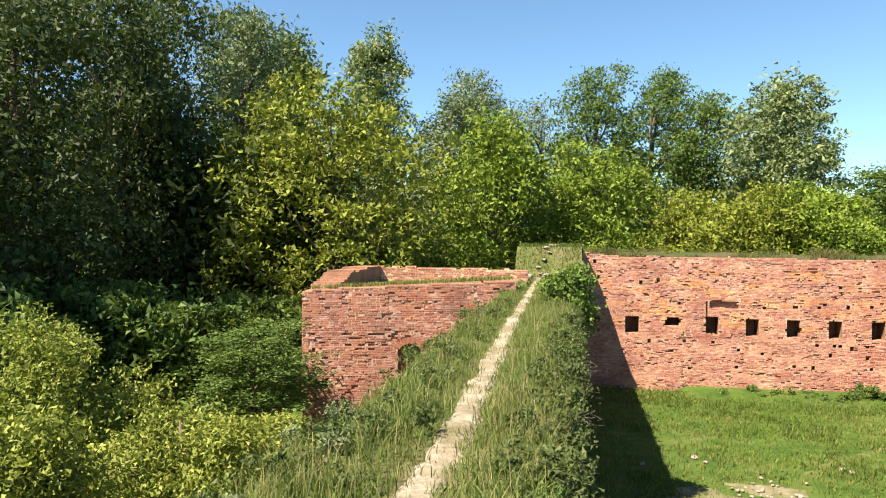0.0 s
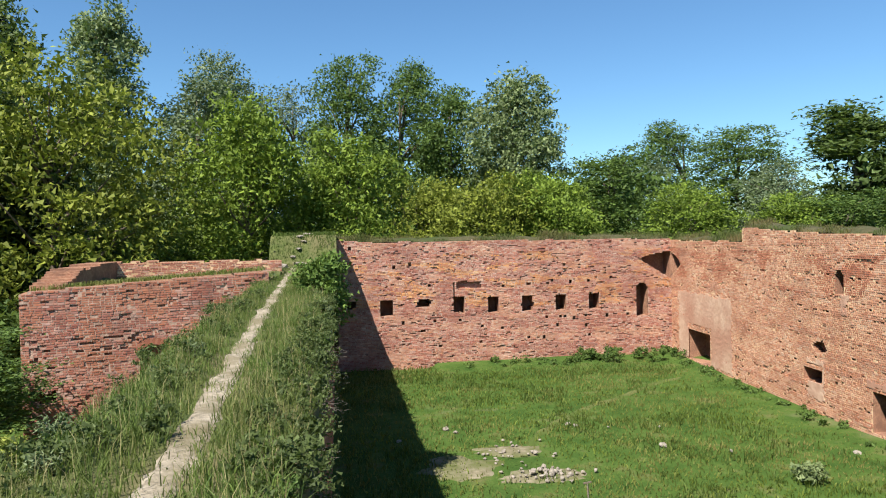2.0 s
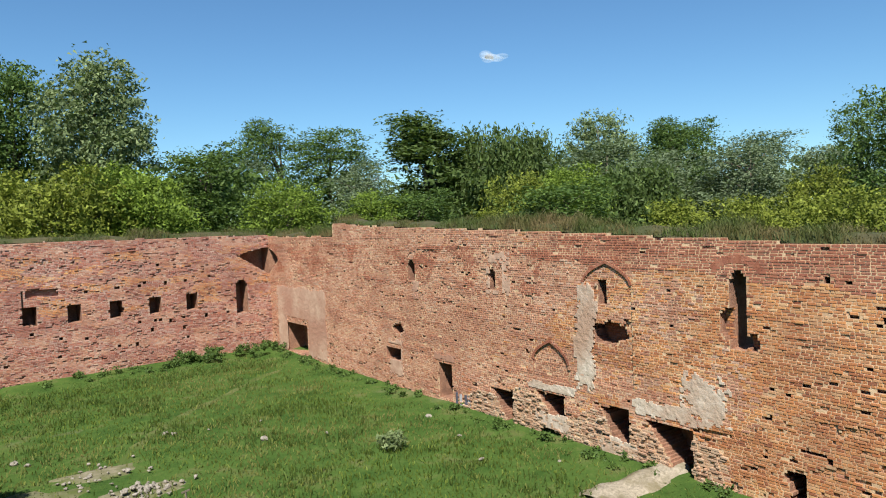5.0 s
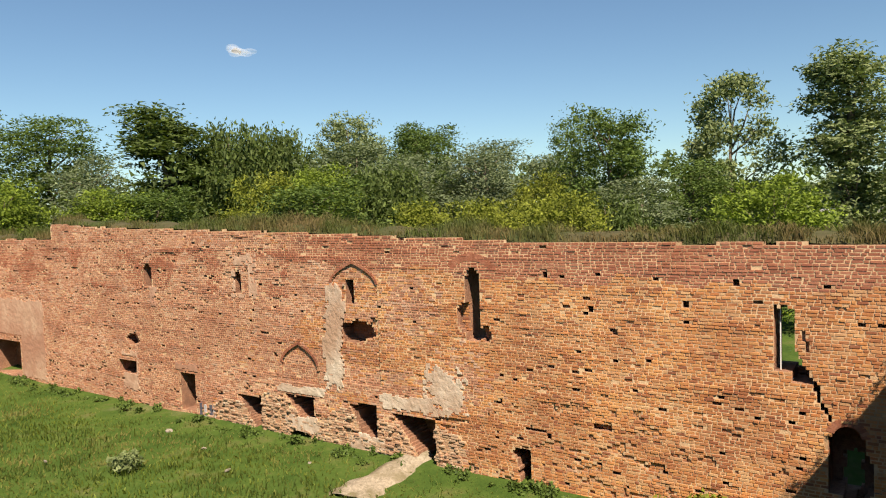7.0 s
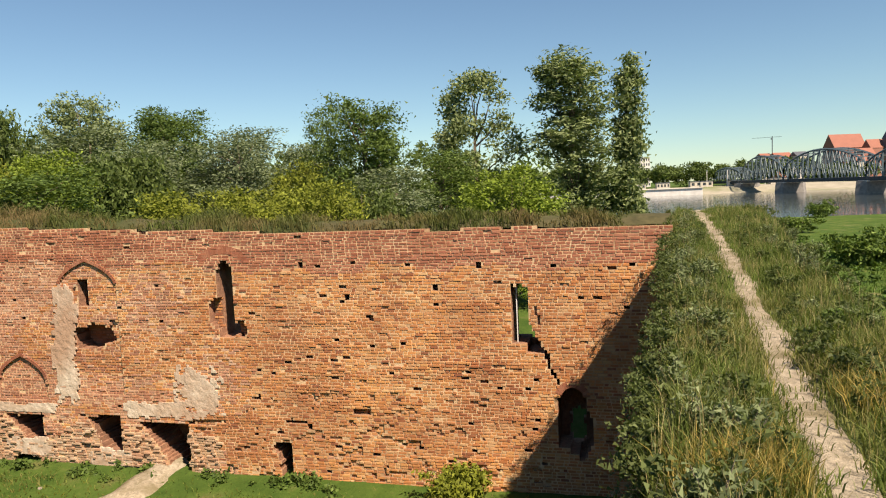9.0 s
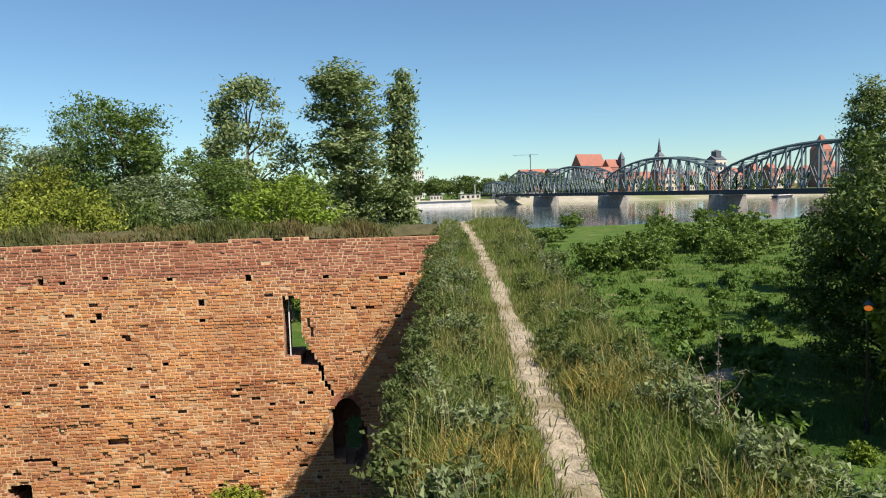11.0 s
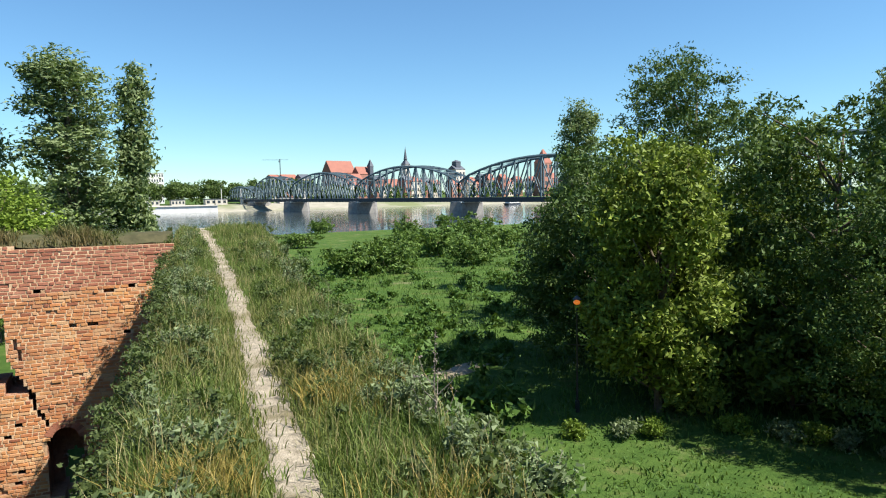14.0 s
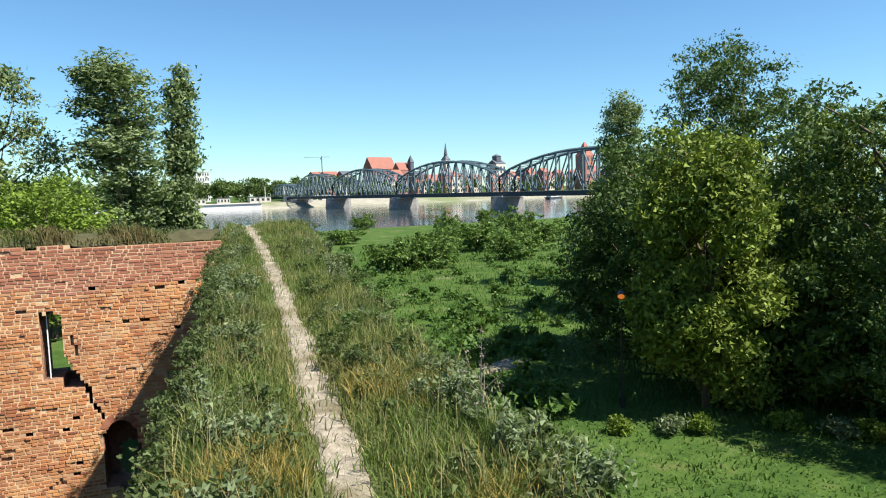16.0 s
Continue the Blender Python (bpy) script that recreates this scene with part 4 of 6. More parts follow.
# grass on the crests of the two far walls
for name, top, p0, p1, n, seed, inw in (("crest_grass", east_top, E0, E1, 15000, 41, 1), ("crest_grass", north_top, N0, N1, 7500, 42, -1)):
    rng = np.random.default_rng(seed)
    a, b = Vector(p0), Vector(p1)
    d = (b - a).normalized()
    n_in = Vector((d.y, -d.x)) * inw
    length = (b - a).length
    v, f = [], []
    st = spaced([(0, 0.6), (length, 1)])
    for s in st:
        for c, lift in ((0.10, -0.05), (0.35, 0.16), (0.8, 0.26), (1.25, 0.18), (1.6, -0.3)):
            q = a + d * s + n_in * (c + 0.06 * fbm(s, c))
            v.append((q.x, q.y, top(s) + lift + 0.10 * fbm(s * 0.6, c)))
    for i in range(len(st) - 1):
        for k in range(4):
            f.append((i * 5 + k, i * 5 + k + 1, i * 5 + k + 6, i * 5 + k + 5))
    tagged(link_mesh("wall_crest", v, f, SOIL, smooth=True), "earth and turf on the wall's crest", "turf", kind="structure")
    pts = []
    for _ in range(n):
        s, c = length * rng.random() ** 1.3, rng.uniform(0.0, 1.4)
        q = a + d * s + n_in * c
        pts.append((q.x, q.y, top(s) + min(0.2, 0.3 * c) - 0.05))
    hs = [0.34 * (1 + 2.0 * fbm(p[0] * 0.35, p[1] * 0.35)) for p in pts]
    tagged(blades(name, pts, hs, 0.03, 0.6, GRASS_CREST, seed), "tufts of grass on the ruined wall's crest", "grass", kind="stuff")

# low herbs between the grass of the wall tops
HERB = leaf_material("low_herb_leaves", (0.04, 0.057, 0.017), (0.088, 0.115, 0.036), 0.2, 0.8)
for name, edges, ax, reach, bands, n, seed in (("wall_herbs", south_edges, False, (2.6, 27), ((0.0, 0.28), (0.55, 1.04)), 24000, 301), ("wall_herbs", west_edges, True, (3.5, 48), ((0.0, 0.2), (0.5, 1.06)), 26000, 302)):
    rng = np.random.default_rng(seed)
    spots = []
    for _ in range(300):
        s = reach[0] + (reach[1] - reach[0]) * rng.random() ** 1.5
        lo, hi = bands[int(rng.random() < 0.55)]
        c = rng.uniform(lo, hi)
        a, b = edges(s)
        x, y = (a + (b - a) * c, s) if ax else (s, a + (b - a) * c)
        q = rng.uniform(0.09, 0.22)
        if off_path(x, y) < 0.22 + q * 0.6:
            continue
        spots.append((x, y, cap_z(x, y) + q * 0.5 - 0.9 * max(0, c - 0.92), q))
    spots = np.array(spots)
    v, f = crown(spots[:, :3], spots[:, 3], 0.8, n, 0.04, 0.05, rng, fine=True)
    tagged(link_mesh(name, v, f, HERB), "low leafy herbs among the grass of the wall top", "herbs", kind="stuff")

# growth that hangs over the inner edges of the wall tops
for edges, ax, reach, n, seed in ((south_edges, False, (5.0, 24), 12000, 311), (west_edges, True, (4.5, 48), 15000, 312)):
    rng = np.random.default_rng(seed)
    spots = []
    for _ in range(260):
        s = reach[0] + (reach[1] - reach[0]) * rng.random() ** 1.4
        a, b = edges(s)
        down = rng.random() ** 2.0
        w = a + 0.05 + 0.12 * rng.random() if not ax else a + 0.02 + 0.12 * rng.random()
        x, y = (w, s) if ax else (s, w)
        spots.append((x, y, cap_z(x, y) - 0.05 - 0.9 * down, rng.uniform(0.08, 0.2)))
    spots = np.array(spots)
    v, f = crown(spots[:, :3], spots[:, 3], 1.0, n, 0.036, 0.06, rng, fine=True)
    tagged(link_mesh("hanging_growth", v, f, HERB), "leafy growth hanging over the wall's inner edge", "weeds", kind="stuff")

# ---- gate tower stump, corner mound and yard details ----
tower_cuts = [rect(0.35, 1.15, 3.55, 3.95, 0.8, 0.03), round_arch(4.4, 5.5, 4.2, 5.72, 0.6, 0.4), rect(2.4, 3.2, 4.55, 4.65, 0.15), rect(3.6, 4.2, 4.55, 4.65, 0.15), pits(0.02, 0.12, 43), pits(0.04, 0.03, 44), eroded(0.5, 0.03, 41), eroded(0.7, 0.08, 42, 1.3)]
tower_front = brick_wall("tower_wall_front", (-13.3, 31.0), (-3.7, 33.2), lambda u: lerp([(0, 8.1), (9.8, 8.6)], u) + 0.10 * fbm(u * 1.3, 4), 1.5, tower_cuts,
           lambda u, z: 0 if fbm(u * 0.6, z * 0.6) > -0.1 else 1, [MORTAR_PINK, BRICK_PINK, BRICK_RED], "ruined brick tower wall beside the footpath", seed=9, loss=0.015, flip=True, z0=0.8)
brick_wall("tower_wall_side", (-13.25, 39.2), (-13.25, 31.9), lambda u: lerp([(0, 9.1), (5, 8.9), (8.2, 8.1)], u) + 0.1 * fbm(u, 9), 1.4, [], None, [MORTAR], "ruined brick side wall of the tower stump", bricks=False, z0=0.8, flip=True)
brick_wall("tower_wall_back", (-13.0, 38.6), (-3.7, 40.6), lambda u: lerp([(0, 9.05), (9.5, 8.85)], u) + 0.08 * fbm(u * 1.5, 2), 1.2, [],
           lambda u, z: 0, [MORTAR, BRICK_PINK], "crumbling pale brick parapet of the tower stump", seed=12, loss=0.06, flip=True, z0=7.4)
fv, ff = [], []
for j in range(15):
    for i in range(17):
        x, y = -12.9 + 9.3 * i / 16, 31.9 + 7.8 * j / 14 + 2.0 * i / 16
        fv.append((x, y, 8.05 + 0.14 * j / 14 + 0.25 * fbm(x * 0.7, y * 0.7)))
ff = [(j * 17 + i, j * 17 + i + 1, (j + 1) * 17 + i + 1, (j + 1) * 17 + i) for j in range(14) for i in range(16)]
tagged(link_mesh("tower_fill", fv, ff, EARTH, smooth=True), "rubble and turf filling the tower stump", "rubble", kind="structure")
rng = np.random.default_rng(77)
tp = [(-13.1 + 9.2 * a, 31.3 + 2.1 * a + 0.9 * b, 8.08 + 0.5 * a) for a, b in rng.random((1500, 2))]
tagged(blades("tower_grass", tp, 0.22, 0.03, 0.5, GRASS, 14), "short dry grass on the tower stump", "grass", kind="stuff")

# the mound where the path climbs to the north wall
mv, mf = [], []
for j in range(11):
    for i in range(13):
        x, y = -5.3 + 4.6 * i / 12, 48.6 + 6.6 * j / 10
        rise = max(0.0, min(1.0, (y - 48.9) / 3.4))
        mv.append((x, y, 7.9 + 2.35 * rise * rise * (3 - 2 * rise) + 0.12 * fbm(x, y) - (0.12 if i > 10 else 0)))
mf = [(j * 13 + i, j * 13 + i + 1, (j + 1) * 13 + i + 1, (j + 1) * 13 + i) for j in range(10) for i in range(12)]
for i0, flipx in ((0, 0), (12, 1)):
    n = len(mv)
    for j in range(11):
        x, y, z = mv[j * 13 + i0]
        mv.append((x, y, 1.0))
    mf += [(j * 13 + i0, (j + 1) * 13 + i0, n + j + 1, n + j) for j in range(10)]
tagged(link_mesh("corner_mound", mv, mf, EARTH, smooth=False), "turf mound at the wall corner with steps worn into it", "mound", kind="structure")
tagged(blades("mound_grass", [(-5.2 + 4.4 * a, 49.0 + 5.5 * b, 7.85 + 2.35 * (lambda r: r * r * (3 - 2 * r))(min(1, max(0, (0.1 + 5.5 * b) / 3.4)))) for a, b in rng.random((2600, 2))],
              0.3, 0.035, 0.5, GRASS_LUSH, 15), "green grass on the corner mound", "grass", kind="stuff")


def stone(name, size, seed, label="", category="stone", group="", material=STONE):
    """A rough broken block."""
    rng = np.random.default_rng(seed)
    bm = bmesh.new()
    bmesh.ops.create_icosphere(bm, subdivisions=1, radius=1.0)
    for v in bm.verts:
        v.co = Vector((v.co.x * size[0], v.co.y * size[1], v.co.z * size[2])) * rng.uniform(0.72, 1.15)
    me = bpy.data.meshes.new(name)
    bm.to_mesh(me)
    bm.free()
    me.materials.append(material)
    return tagged(new(name, me), label, category, group)


for k in range(8):
    t = k / 7
    x, y = -3.75 + 1.0 * t + 0.25 * math.sin(k * 2.1), 49.2 + 3.6 * t
    r = max(0.0, min(1.0, (y - 48.9) / 3.4))
    st = stone("step_stone", (0.42 - 0.15 * t, 0.24, 0.10), 50 + k, "pale worn stone step on the turf mound", "stone", "steps up the mound")
    st.matrix_basis = pose(x, y, 7.95 + 2.35 * r * r * (3 - 2 * r), 0, 0, k * 31)
for k, (x, y, s) in enumerate([(-4.6, 46.5, 0.5), (-4.2, 47.6, 0.45), (-5.0, 47.8, 0.4), (-4.4, 48.7, 0.5), (-3.0, 48.6, 0.4)]):
    stone("stone_block", (s, s * 0.7, s * 0.45), 70 + k, "pale grey stone block beside the path", "stone", "blocks by the mound").matrix_basis = pose(x, y, 8.2, 0, 0, k * 50)


def leafy_shrub(name, label, at, half, tall, count, size, material, seed, lobes=14, squash=0.9):
    rng = np.random.default_rng(seed)
    root = thing(name, label, "shrub", at=Matrix.Translation(at))
    c, r = [], []
    for _ in range(lobes):
        q = half * rng.uniform(0.3, 0.5)
        a = rng.uniform(0, 2 * math.pi)
        d = (half - q) * math.sqrt(rng.random())
        c.append((d * math.cos(a), d * math.sin(a), q + (tall - 2 * q) * rng.random()))
        r.append(q)
    tv, tf = [], []
    for p in c[::2]:
        v, f = tube([(0, 0, -0.1), (p[0] * 0.5, p[1] * 0.5, p[2] * 0.6), p], [0.03, 0.022, 0.008], 5)
        tf += [tuple(i + len(tv) for i in w) for w in f]
        tv += v
    link_mesh("stem", tv, tf, BARK, root)
    v, f = crown(np.array(c), np.array(r), squash, count, size * 1.15, size * 1.6, rng, fine=True)
    link_mesh("leaves", v, f, material, root)
    return root


leafy_shrub("edge_shrub", "dense green shrub overhanging the wall's inner edge", (-1.3, 26.5, 6.75), 1.15, 2.75, 9000, 0.10, LEAF["meadow_bush"], 91, 24)
leafy_shrub("yard_shrub", "yellow-green shrub at the foot of the brick wall", (20.9, 4.0, 0.0), 1.1, 1.35, 3600, 0.10, LEAF["maple"], 92)
rng = np.random.default_rng(95)
strip = []
for _ in range(75):
    x = 8 + 17 * rng.random() ** 0.6
    y = 52.2 - 2.6 * rng.random() ** 1.6 * (x / 22)
    q = rng.uniform(0.12, 0.34)
    strip.append((x, y, 0.2 + q * 0.6 + 0.5 * rng.random() * (x > 17), q))
for _ in range(90):
    y = 8 + 42 * rng.random()
    x = 21.4 + 0.07 * y - 0.9 * rng.random() ** 1.5
    q = rng.uniform(0.10, 0.26)
    strip.append((x, y, 0.15 + q * 0.5, q))
strip = np.array(strip)
v, f = crown(strip[:, :3], strip[:, 3], 0.9, 12000, 0.10, 0.13, rng)
tagged(link_mesh("wall_foot_weeds", v, f, LEAF["broad"]), "ragged green weeds along the foot of the yard walls", "weeds", kind="stuff")
leafy_shrub("yard_weed", "dark leafy weed clump in the castle yard", (17.4, 25.4, 0.1), 0.6, 0.55, 900, 0.12, LEAF["poplar"], 98, 8)

# rubble heap, scattered stones and a bent stake
rng = np.random.default_rng(61)
for k in range(70):
    x, y = 7.5 + rng.normal(0, 0.75), 28.4 + rng.normal(0, 0.45)
    s = rng.uniform(0.04, 0.12)
    stone("rubble_stone", (s * 1.3, s, s * 0.8), 200 + k, "pale broken stone in the rubble heap", "stone", "rubble heap").matrix_basis = pose(x, y, 0.10 + 0.2 * max(0, 1 - math.hypot(x - 7.3, (y - 28.4) * 1.6)), rng.uniform(0, 90), 0, rng.uniform(0, 360))
spots = [(2.07, 34.3), (10.9, 35.4), (11.2, 35.0), (12.7, 34.4), (15.2, 33.9), (4.6, 35.9), (5.0, 35.2), (7.3, 32.9), (6.6, 31.6), (8.0, 31.2), (21.6, 28.1), (20.5, 24.5), (19.0, 21.5), (21.0, 19.0), (16.5, 29.5), (14.0, 31.0)]
spots += [(7.0 + rng.normal(0, 1.3), 31.5 + rng.normal(0, 1.0)) for _ in range(28)]
for k, (x, y) in enumerate(spots):
    s = rng.uniform(0.07, 0.17) if k < 16 else rng.uniform(0.05, 0.11)
    stone("yard_stone", (s * 1.3, s, s * 0.6), 300 + k, "pale stone lying in the yard's grass", "stone", "stones in the yard").matrix_basis = pose(x, y, 0.1, rng.uniform(0, 40), 0, rng.uniform(0, 360))
stake = thing("stake", "thin weathered wooden stake with a short crosspiece", "stake", at=pose(8.2, 24.9, 0))
bm = bmesh.new()
beam(bm, (0, 0, -0.1), (-0.1, -0.12, 0.95), 0.05)
part("post", bm, TWIG, stake)
bm = bmesh.new()
beam(bm, (-0.25, -0.12, 0.93), (0.05, -0.12, 0.97), 0.05)
part("crosspiece", bm, BARK, stake)


def ground_patch(name, x, y, rx, ry, material, label, category, seed, z=0.0, tilt=0.0):
    """A low ragged-edged patch of bare soil or rubble."""
    v, f = [(x, y, z + 0.13)], []
    n, rings = 40, 4
    for r in range(1, rings + 1):
        for k in range(n):
            a = 2 * math.pi * k / n
            q = (r / rings) * (1 + 0.45 * fbm(math.cos(a) * 1.5, math.sin(a) * 1.5, seed))
            px, py = x + (rx * math.cos(a) * math.cos(tilt) - ry * math.sin(a) * math.sin(tilt)) * q, y + (rx * math.cos(a) * math.sin(tilt) + ry * math.sin(a) * math.cos(tilt)) * q
            base = 0.10 * fbm(px * 0.16, py * 0.16) if lies_in_yard(px, py) else 0.22 * fbm(px * 0.16, py * 0.16)
            v.append((px, py, z + base + (0.06 if r < rings else -0.02) + 0.02 * fbm(px * 2, py * 2)))
    v[0] = (x, y, v[1][2])
    for k in range(n):
        f.append((0, 1 + k, 1 + (k + 1) % n))
        for r in range(rings - 1):
            f.append((1 + r * n + k, 1 + (r + 1) * n + k, 1 + (r + 1) * n + (k + 1) % n, 1 + r * n + (k + 1) % n))
    return tagged(link_mesh(name, v, f, material, smooth=True), label, category, kind="structure")


DUST = speckle("dusty_bare_yard", (0.13, 0.12, 0.06), (0.25, 0.215, 0.145), 2.2, 1.0, (0.09, 0.105, 0.03), 0.8, 0.04)
TRAIL = speckle("trodden_thin_grass", (0.075, 0.10, 0.026), (0.15, 0.145, 0.055), 3, 1.0, (0.065, 0.095, 0.02))
ground_patch("bare_patch", 7.6, 28.4, 1.9, 0.9, DUST, "bare stony soil under the rubble heap", "bare soil", 1)
ground_patch("bare_patch", 4.4, 30.0, 1.8, 1.5, DUST, "dusty bare soil in the yard", "bare soil", 2)
ground_patch("bare_patch", 7.0, 32.0, 1.8, 0.8, DUST, "dusty bare soil in the yard", "bare soil", 3)
tv, tf = [], []
trail_line = smooth_line([(23.2, 45.6), (19, 43.2), (15.3, 40.2), (12.6, 38.2), (10.3, 35.7), (8.6, 33.4), (7.4, 31.0)], 0.5)
for i, p in enumerate(trail_line):
    d = (trail_line[min(i + 1, len(trail_line) - 1)] - trail_line[max(i - 1, 0)]).normalized()
    for c in (-1, -0.5, 0, 0.5, 1):
        q = p + Vector((-d.y, d.x)) * c * (0.30 + 0.35 * fbm(i * 0.45, c))
        tv.append((q.x, q.y, 0.10 * fbm(q.x * 0.16, q.y * 0.16) + (0.04 if abs(c) < 1 else -0.03) + 0.05 * fbm(q.x * 1.7, q.y * 1.7)))
tf = [(i * 5 + k, i * 5 + k + 1, i * 5 + k + 6, i * 5 + k + 5) for i in range(len(trail_line) - 1) for k in range(4)]
tagged(link_mesh("trail", tv, tf, TRAIL, smooth=True), "faint trodden trail across the yard", "trail", kind="structure")
ground_patch("bare_patch", 29.0, -15.6, 3.4, 0.7, SAND, "pale sandy path below the wall", "path", 6, 1.42, -1.25)

# rubble trodden into a ramp below the widest opening
rv, rf = [], []
for i in range(19):
    t = i / 18
    mid = Vector((23.3, 15.1)).lerp(Vector((18.9, 15.6)), t)
    for k in range(11):
        c = (k - 5) / 5
        half = 0.75 + 0.25 * t + 0.4 * fbm(i * 0.35, c, 3)
        x, y = mid.x, mid.y + c * half
        rv.append((x, y, 0.10 * fbm(x * 0.16, y * 0.16) + (0.36 * (1 - t) ** 1.3 + 0.2) * (1 - abs(c) ** 3) - 0.03 + 0.10 * fbm(x * 2.2, y * 2.2) * (1 - abs(c))))
rf = [(i * 11 + k, i * 11 + k + 1, i * 11 + k + 12, i * 11 + k + 11) for i in range(18) for k in range(10)]
tagged(link_mesh("rubble_ramp", rv, rf, SAND, smooth=True), "pale trodden rubble ramp spilling from a doorway", "rubble", kind="structure")

# lime plaster left on the brickwork
EA, EB = Vector((*E0, 0)), Vector((*E1, 0))
e_dir = (EB - EA).normalized()
e_in = Vector((e_dir.y, -e_dir.x, 0))


def plaster(u0, u1, z0, z1, seed, wall=None, ragged=0.35, proud=0.035, material=PLASTER, label="flaking cream lime plaster on the brick wall", holes=()):
    """A thin plaster skin with a ragged outline, built of small plates."""
    cell = 0.09
    nu, nz = int((u1 - u0) / cell), int((z1 - z0) / cell)
    inside = lambda i, j: max(abs((i + 0.5) / nu - 0.5), abs((j + 0.5) / nz - 0.5)) * 2 + ragged * (fbm(i * 0.13, j * 0.13, seed) + 0.9 * fbm(i * 0.42, j * 0.42, seed + 2)) < 0.88 and not any(a < u0 + (i + 0.5) * cell < b and c < z0 + (j + 0.5) * cell < d for a, b, c, d in holes)
    grid = {(i, j): inside(i, j) for i in range(nu) for j in range(nz)}
    v, f, at = [], [], {}

    def node(i, j, front):
        key = (i, j, front)
        if key not in at:
            u, z = u0 + i * cell + 0.03 * fbm(i * 1.7, j * 1.3, seed), z0 + j * cell + 0.03 * fbm(i * 1.3, j * 1.9, seed + 4)
            d = -(proud + 0.012 * fbm(i * 0.4, j * 0.4, seed)) if front else 0.02
            p = EA + e_dir * u + e_in * d
            at[key] = len(v)
            v.append((p.x, p.y, z))
        return at[key]

    for (i, j), on in grid.items():
        if not on:
            continue
        f.append((node(i, j, 1), node(i + 1, j, 1), node(i + 1, j + 1, 1), node(i, j + 1, 1)))
        for di, dj, a, b in ((-1, 0, (i, j), (i, j + 1)), (1, 0, (i + 1, j), (i + 1, j + 1)), (0, -1, (i, j), (i + 1, j)), (0, 1, (i, j + 1), (i + 1, j + 1))):
            if not grid.get((i + di, j + dj)):
                f.append((node(*a, 1), node(*b, 1), node(*b, 0), node(*a, 0)))
    if not f:
        return None
    ob = link_mesh("plaster", v, f, material, wall_east)
    return tagged(ob, label)


PINKPLASTER = speckle("worn_pinkish_render", (0.46, 0.29, 0.20), (0.56, 0.39, 0.28), 1.8, 0.95, (0.40, 0.22, 0.15), 0.5)
plaster(21.3, 22.5, 2.6, 6.3, 1)
plaster(21.1, 22.2, 5.7, 7.2, 2, ragged=0.5)
plaster(15.2, 17.3, 2.2, 4.2, 3, ragged=0.5)
plaster(16.4, 19.9, 2.15, 2.85, 4)
plaster(19.2, 21.2, -0.4, 1.0, 5)
plaster(22.4, 25.6, 2.2, 2.62, 6, ragged=0.2)
plaster(22.8, 25.0, 0.5, 1.25, 7)
plaster(36.0, 37.6, 0.9, 3.1, 8, material=PINKPLASTER, holes=[(36.2, 37.6, 1.8, 2.8)])
plaster(30.9, 32.8, 2.45, 2.85, 9, material=PINKPLASTER)
plaster(26.4, 28.2, 6.3, 8.4, 10, ragged=0.6, material=PINKPLASTER, holes=[(26.9, 27.9, 6.5, 7.8)])
plaster(34.0, 34.8, 5.6, 7.7, 11, ragged=0.6, material=PINKPLASTER, holes=[(34.0, 34.8, 6.6, 7.7)])
plaster(45.2, 54.6, 0.1, 5.75, 12, ragged=0.05, material=PINKPLASTER, label="smooth worn pinkish render round the corner doorway", holes=[(48.6, 52.4, -0.5, 3.05)])
for k, (u, z, w, h) in enumerate([(30.95, 0.1, 0.12, 0.95), (30.6, 0.15, 0.12, 0.85), (30.2, 0.1, 0.12, 0.9), (29.9, 0.2, 0.1, 0.8)]):
    plaster(u - w, u + w, z, z + h, 20 + k, ragged=0.15, proud=0.03, material=paint("grey_white_spray" if k % 2 else "dark_spray", (0.5, 0.5, 0.52) if k % 2 else (0.10, 0.10, 0.13)), label="faded sprayed graffiti marks")


def arch_ring(u0, u1, z0, z1, rise, width, pointed, seed, material, proud=0.03, at=None):
    """Single bricks set on edge round an arch, standing proud of the wall."""
    origin, way, inward, wall = at or (EA, e_dir, e_in, wall_east)
    c, h = (u0 + u1) / 2, (u1 - u0) / 2
    rise_at = lambda s: z1 - rise * (1 - (1 - abs(s)) ** 0.42) if pointed else z1 - rise + rise * math.sqrt(1 - min(0.98, abs(s)) ** 2)
    run, total = [-0.97], 0.0
    for k in range(400):
        a, b = -0.97 + 1.94 * k / 400, -0.97 + 1.94 * (k + 1) / 400
        total += math.hypot((b - a) * h, rise_at(b) - rise_at(a))
        if total > 0.1:
            run.append(b)
            total = 0.0
    for s in run:
        if pointed:
            z = z1 - rise * (1 - (1 - abs(s)) ** 0.42)
            slope = -rise * 0.42 * (1 - abs(s)) ** -0.58 * math.copysign(1, s) / h
        else:
            a = min(0.98, abs(s))
            z = z1 - rise + rise * math.sqrt(1 - a * a)
            slope = -rise * s / (h * math.sqrt(1 - a * a))
        t = Vector((1, slope)).normalized()
        nrm = Vector((-t.y, t.x))
        inner = 0.07 if pointed else 0.15
        q = []
        for da, db in ((-0.044, -inner), (0.044, -inner), (0.049, width), (-0.049, width)):
            p = Vector((c + s * h, z)) + t * da + nrm * db
            q.append(p)
        v = []
        for d in (0.02, -proud):
            for p in q:
                w = origin + way * p.x + inward * d
                v.append((w.x, w.y, p.y))
        ob = link_mesh("arch_brick", v, [(4, 5, 6, 7), (0, 1, 5, 4), (1, 2, 6, 5), (2, 3, 7, 6), (3, 0, 4, 7)], material, wall)


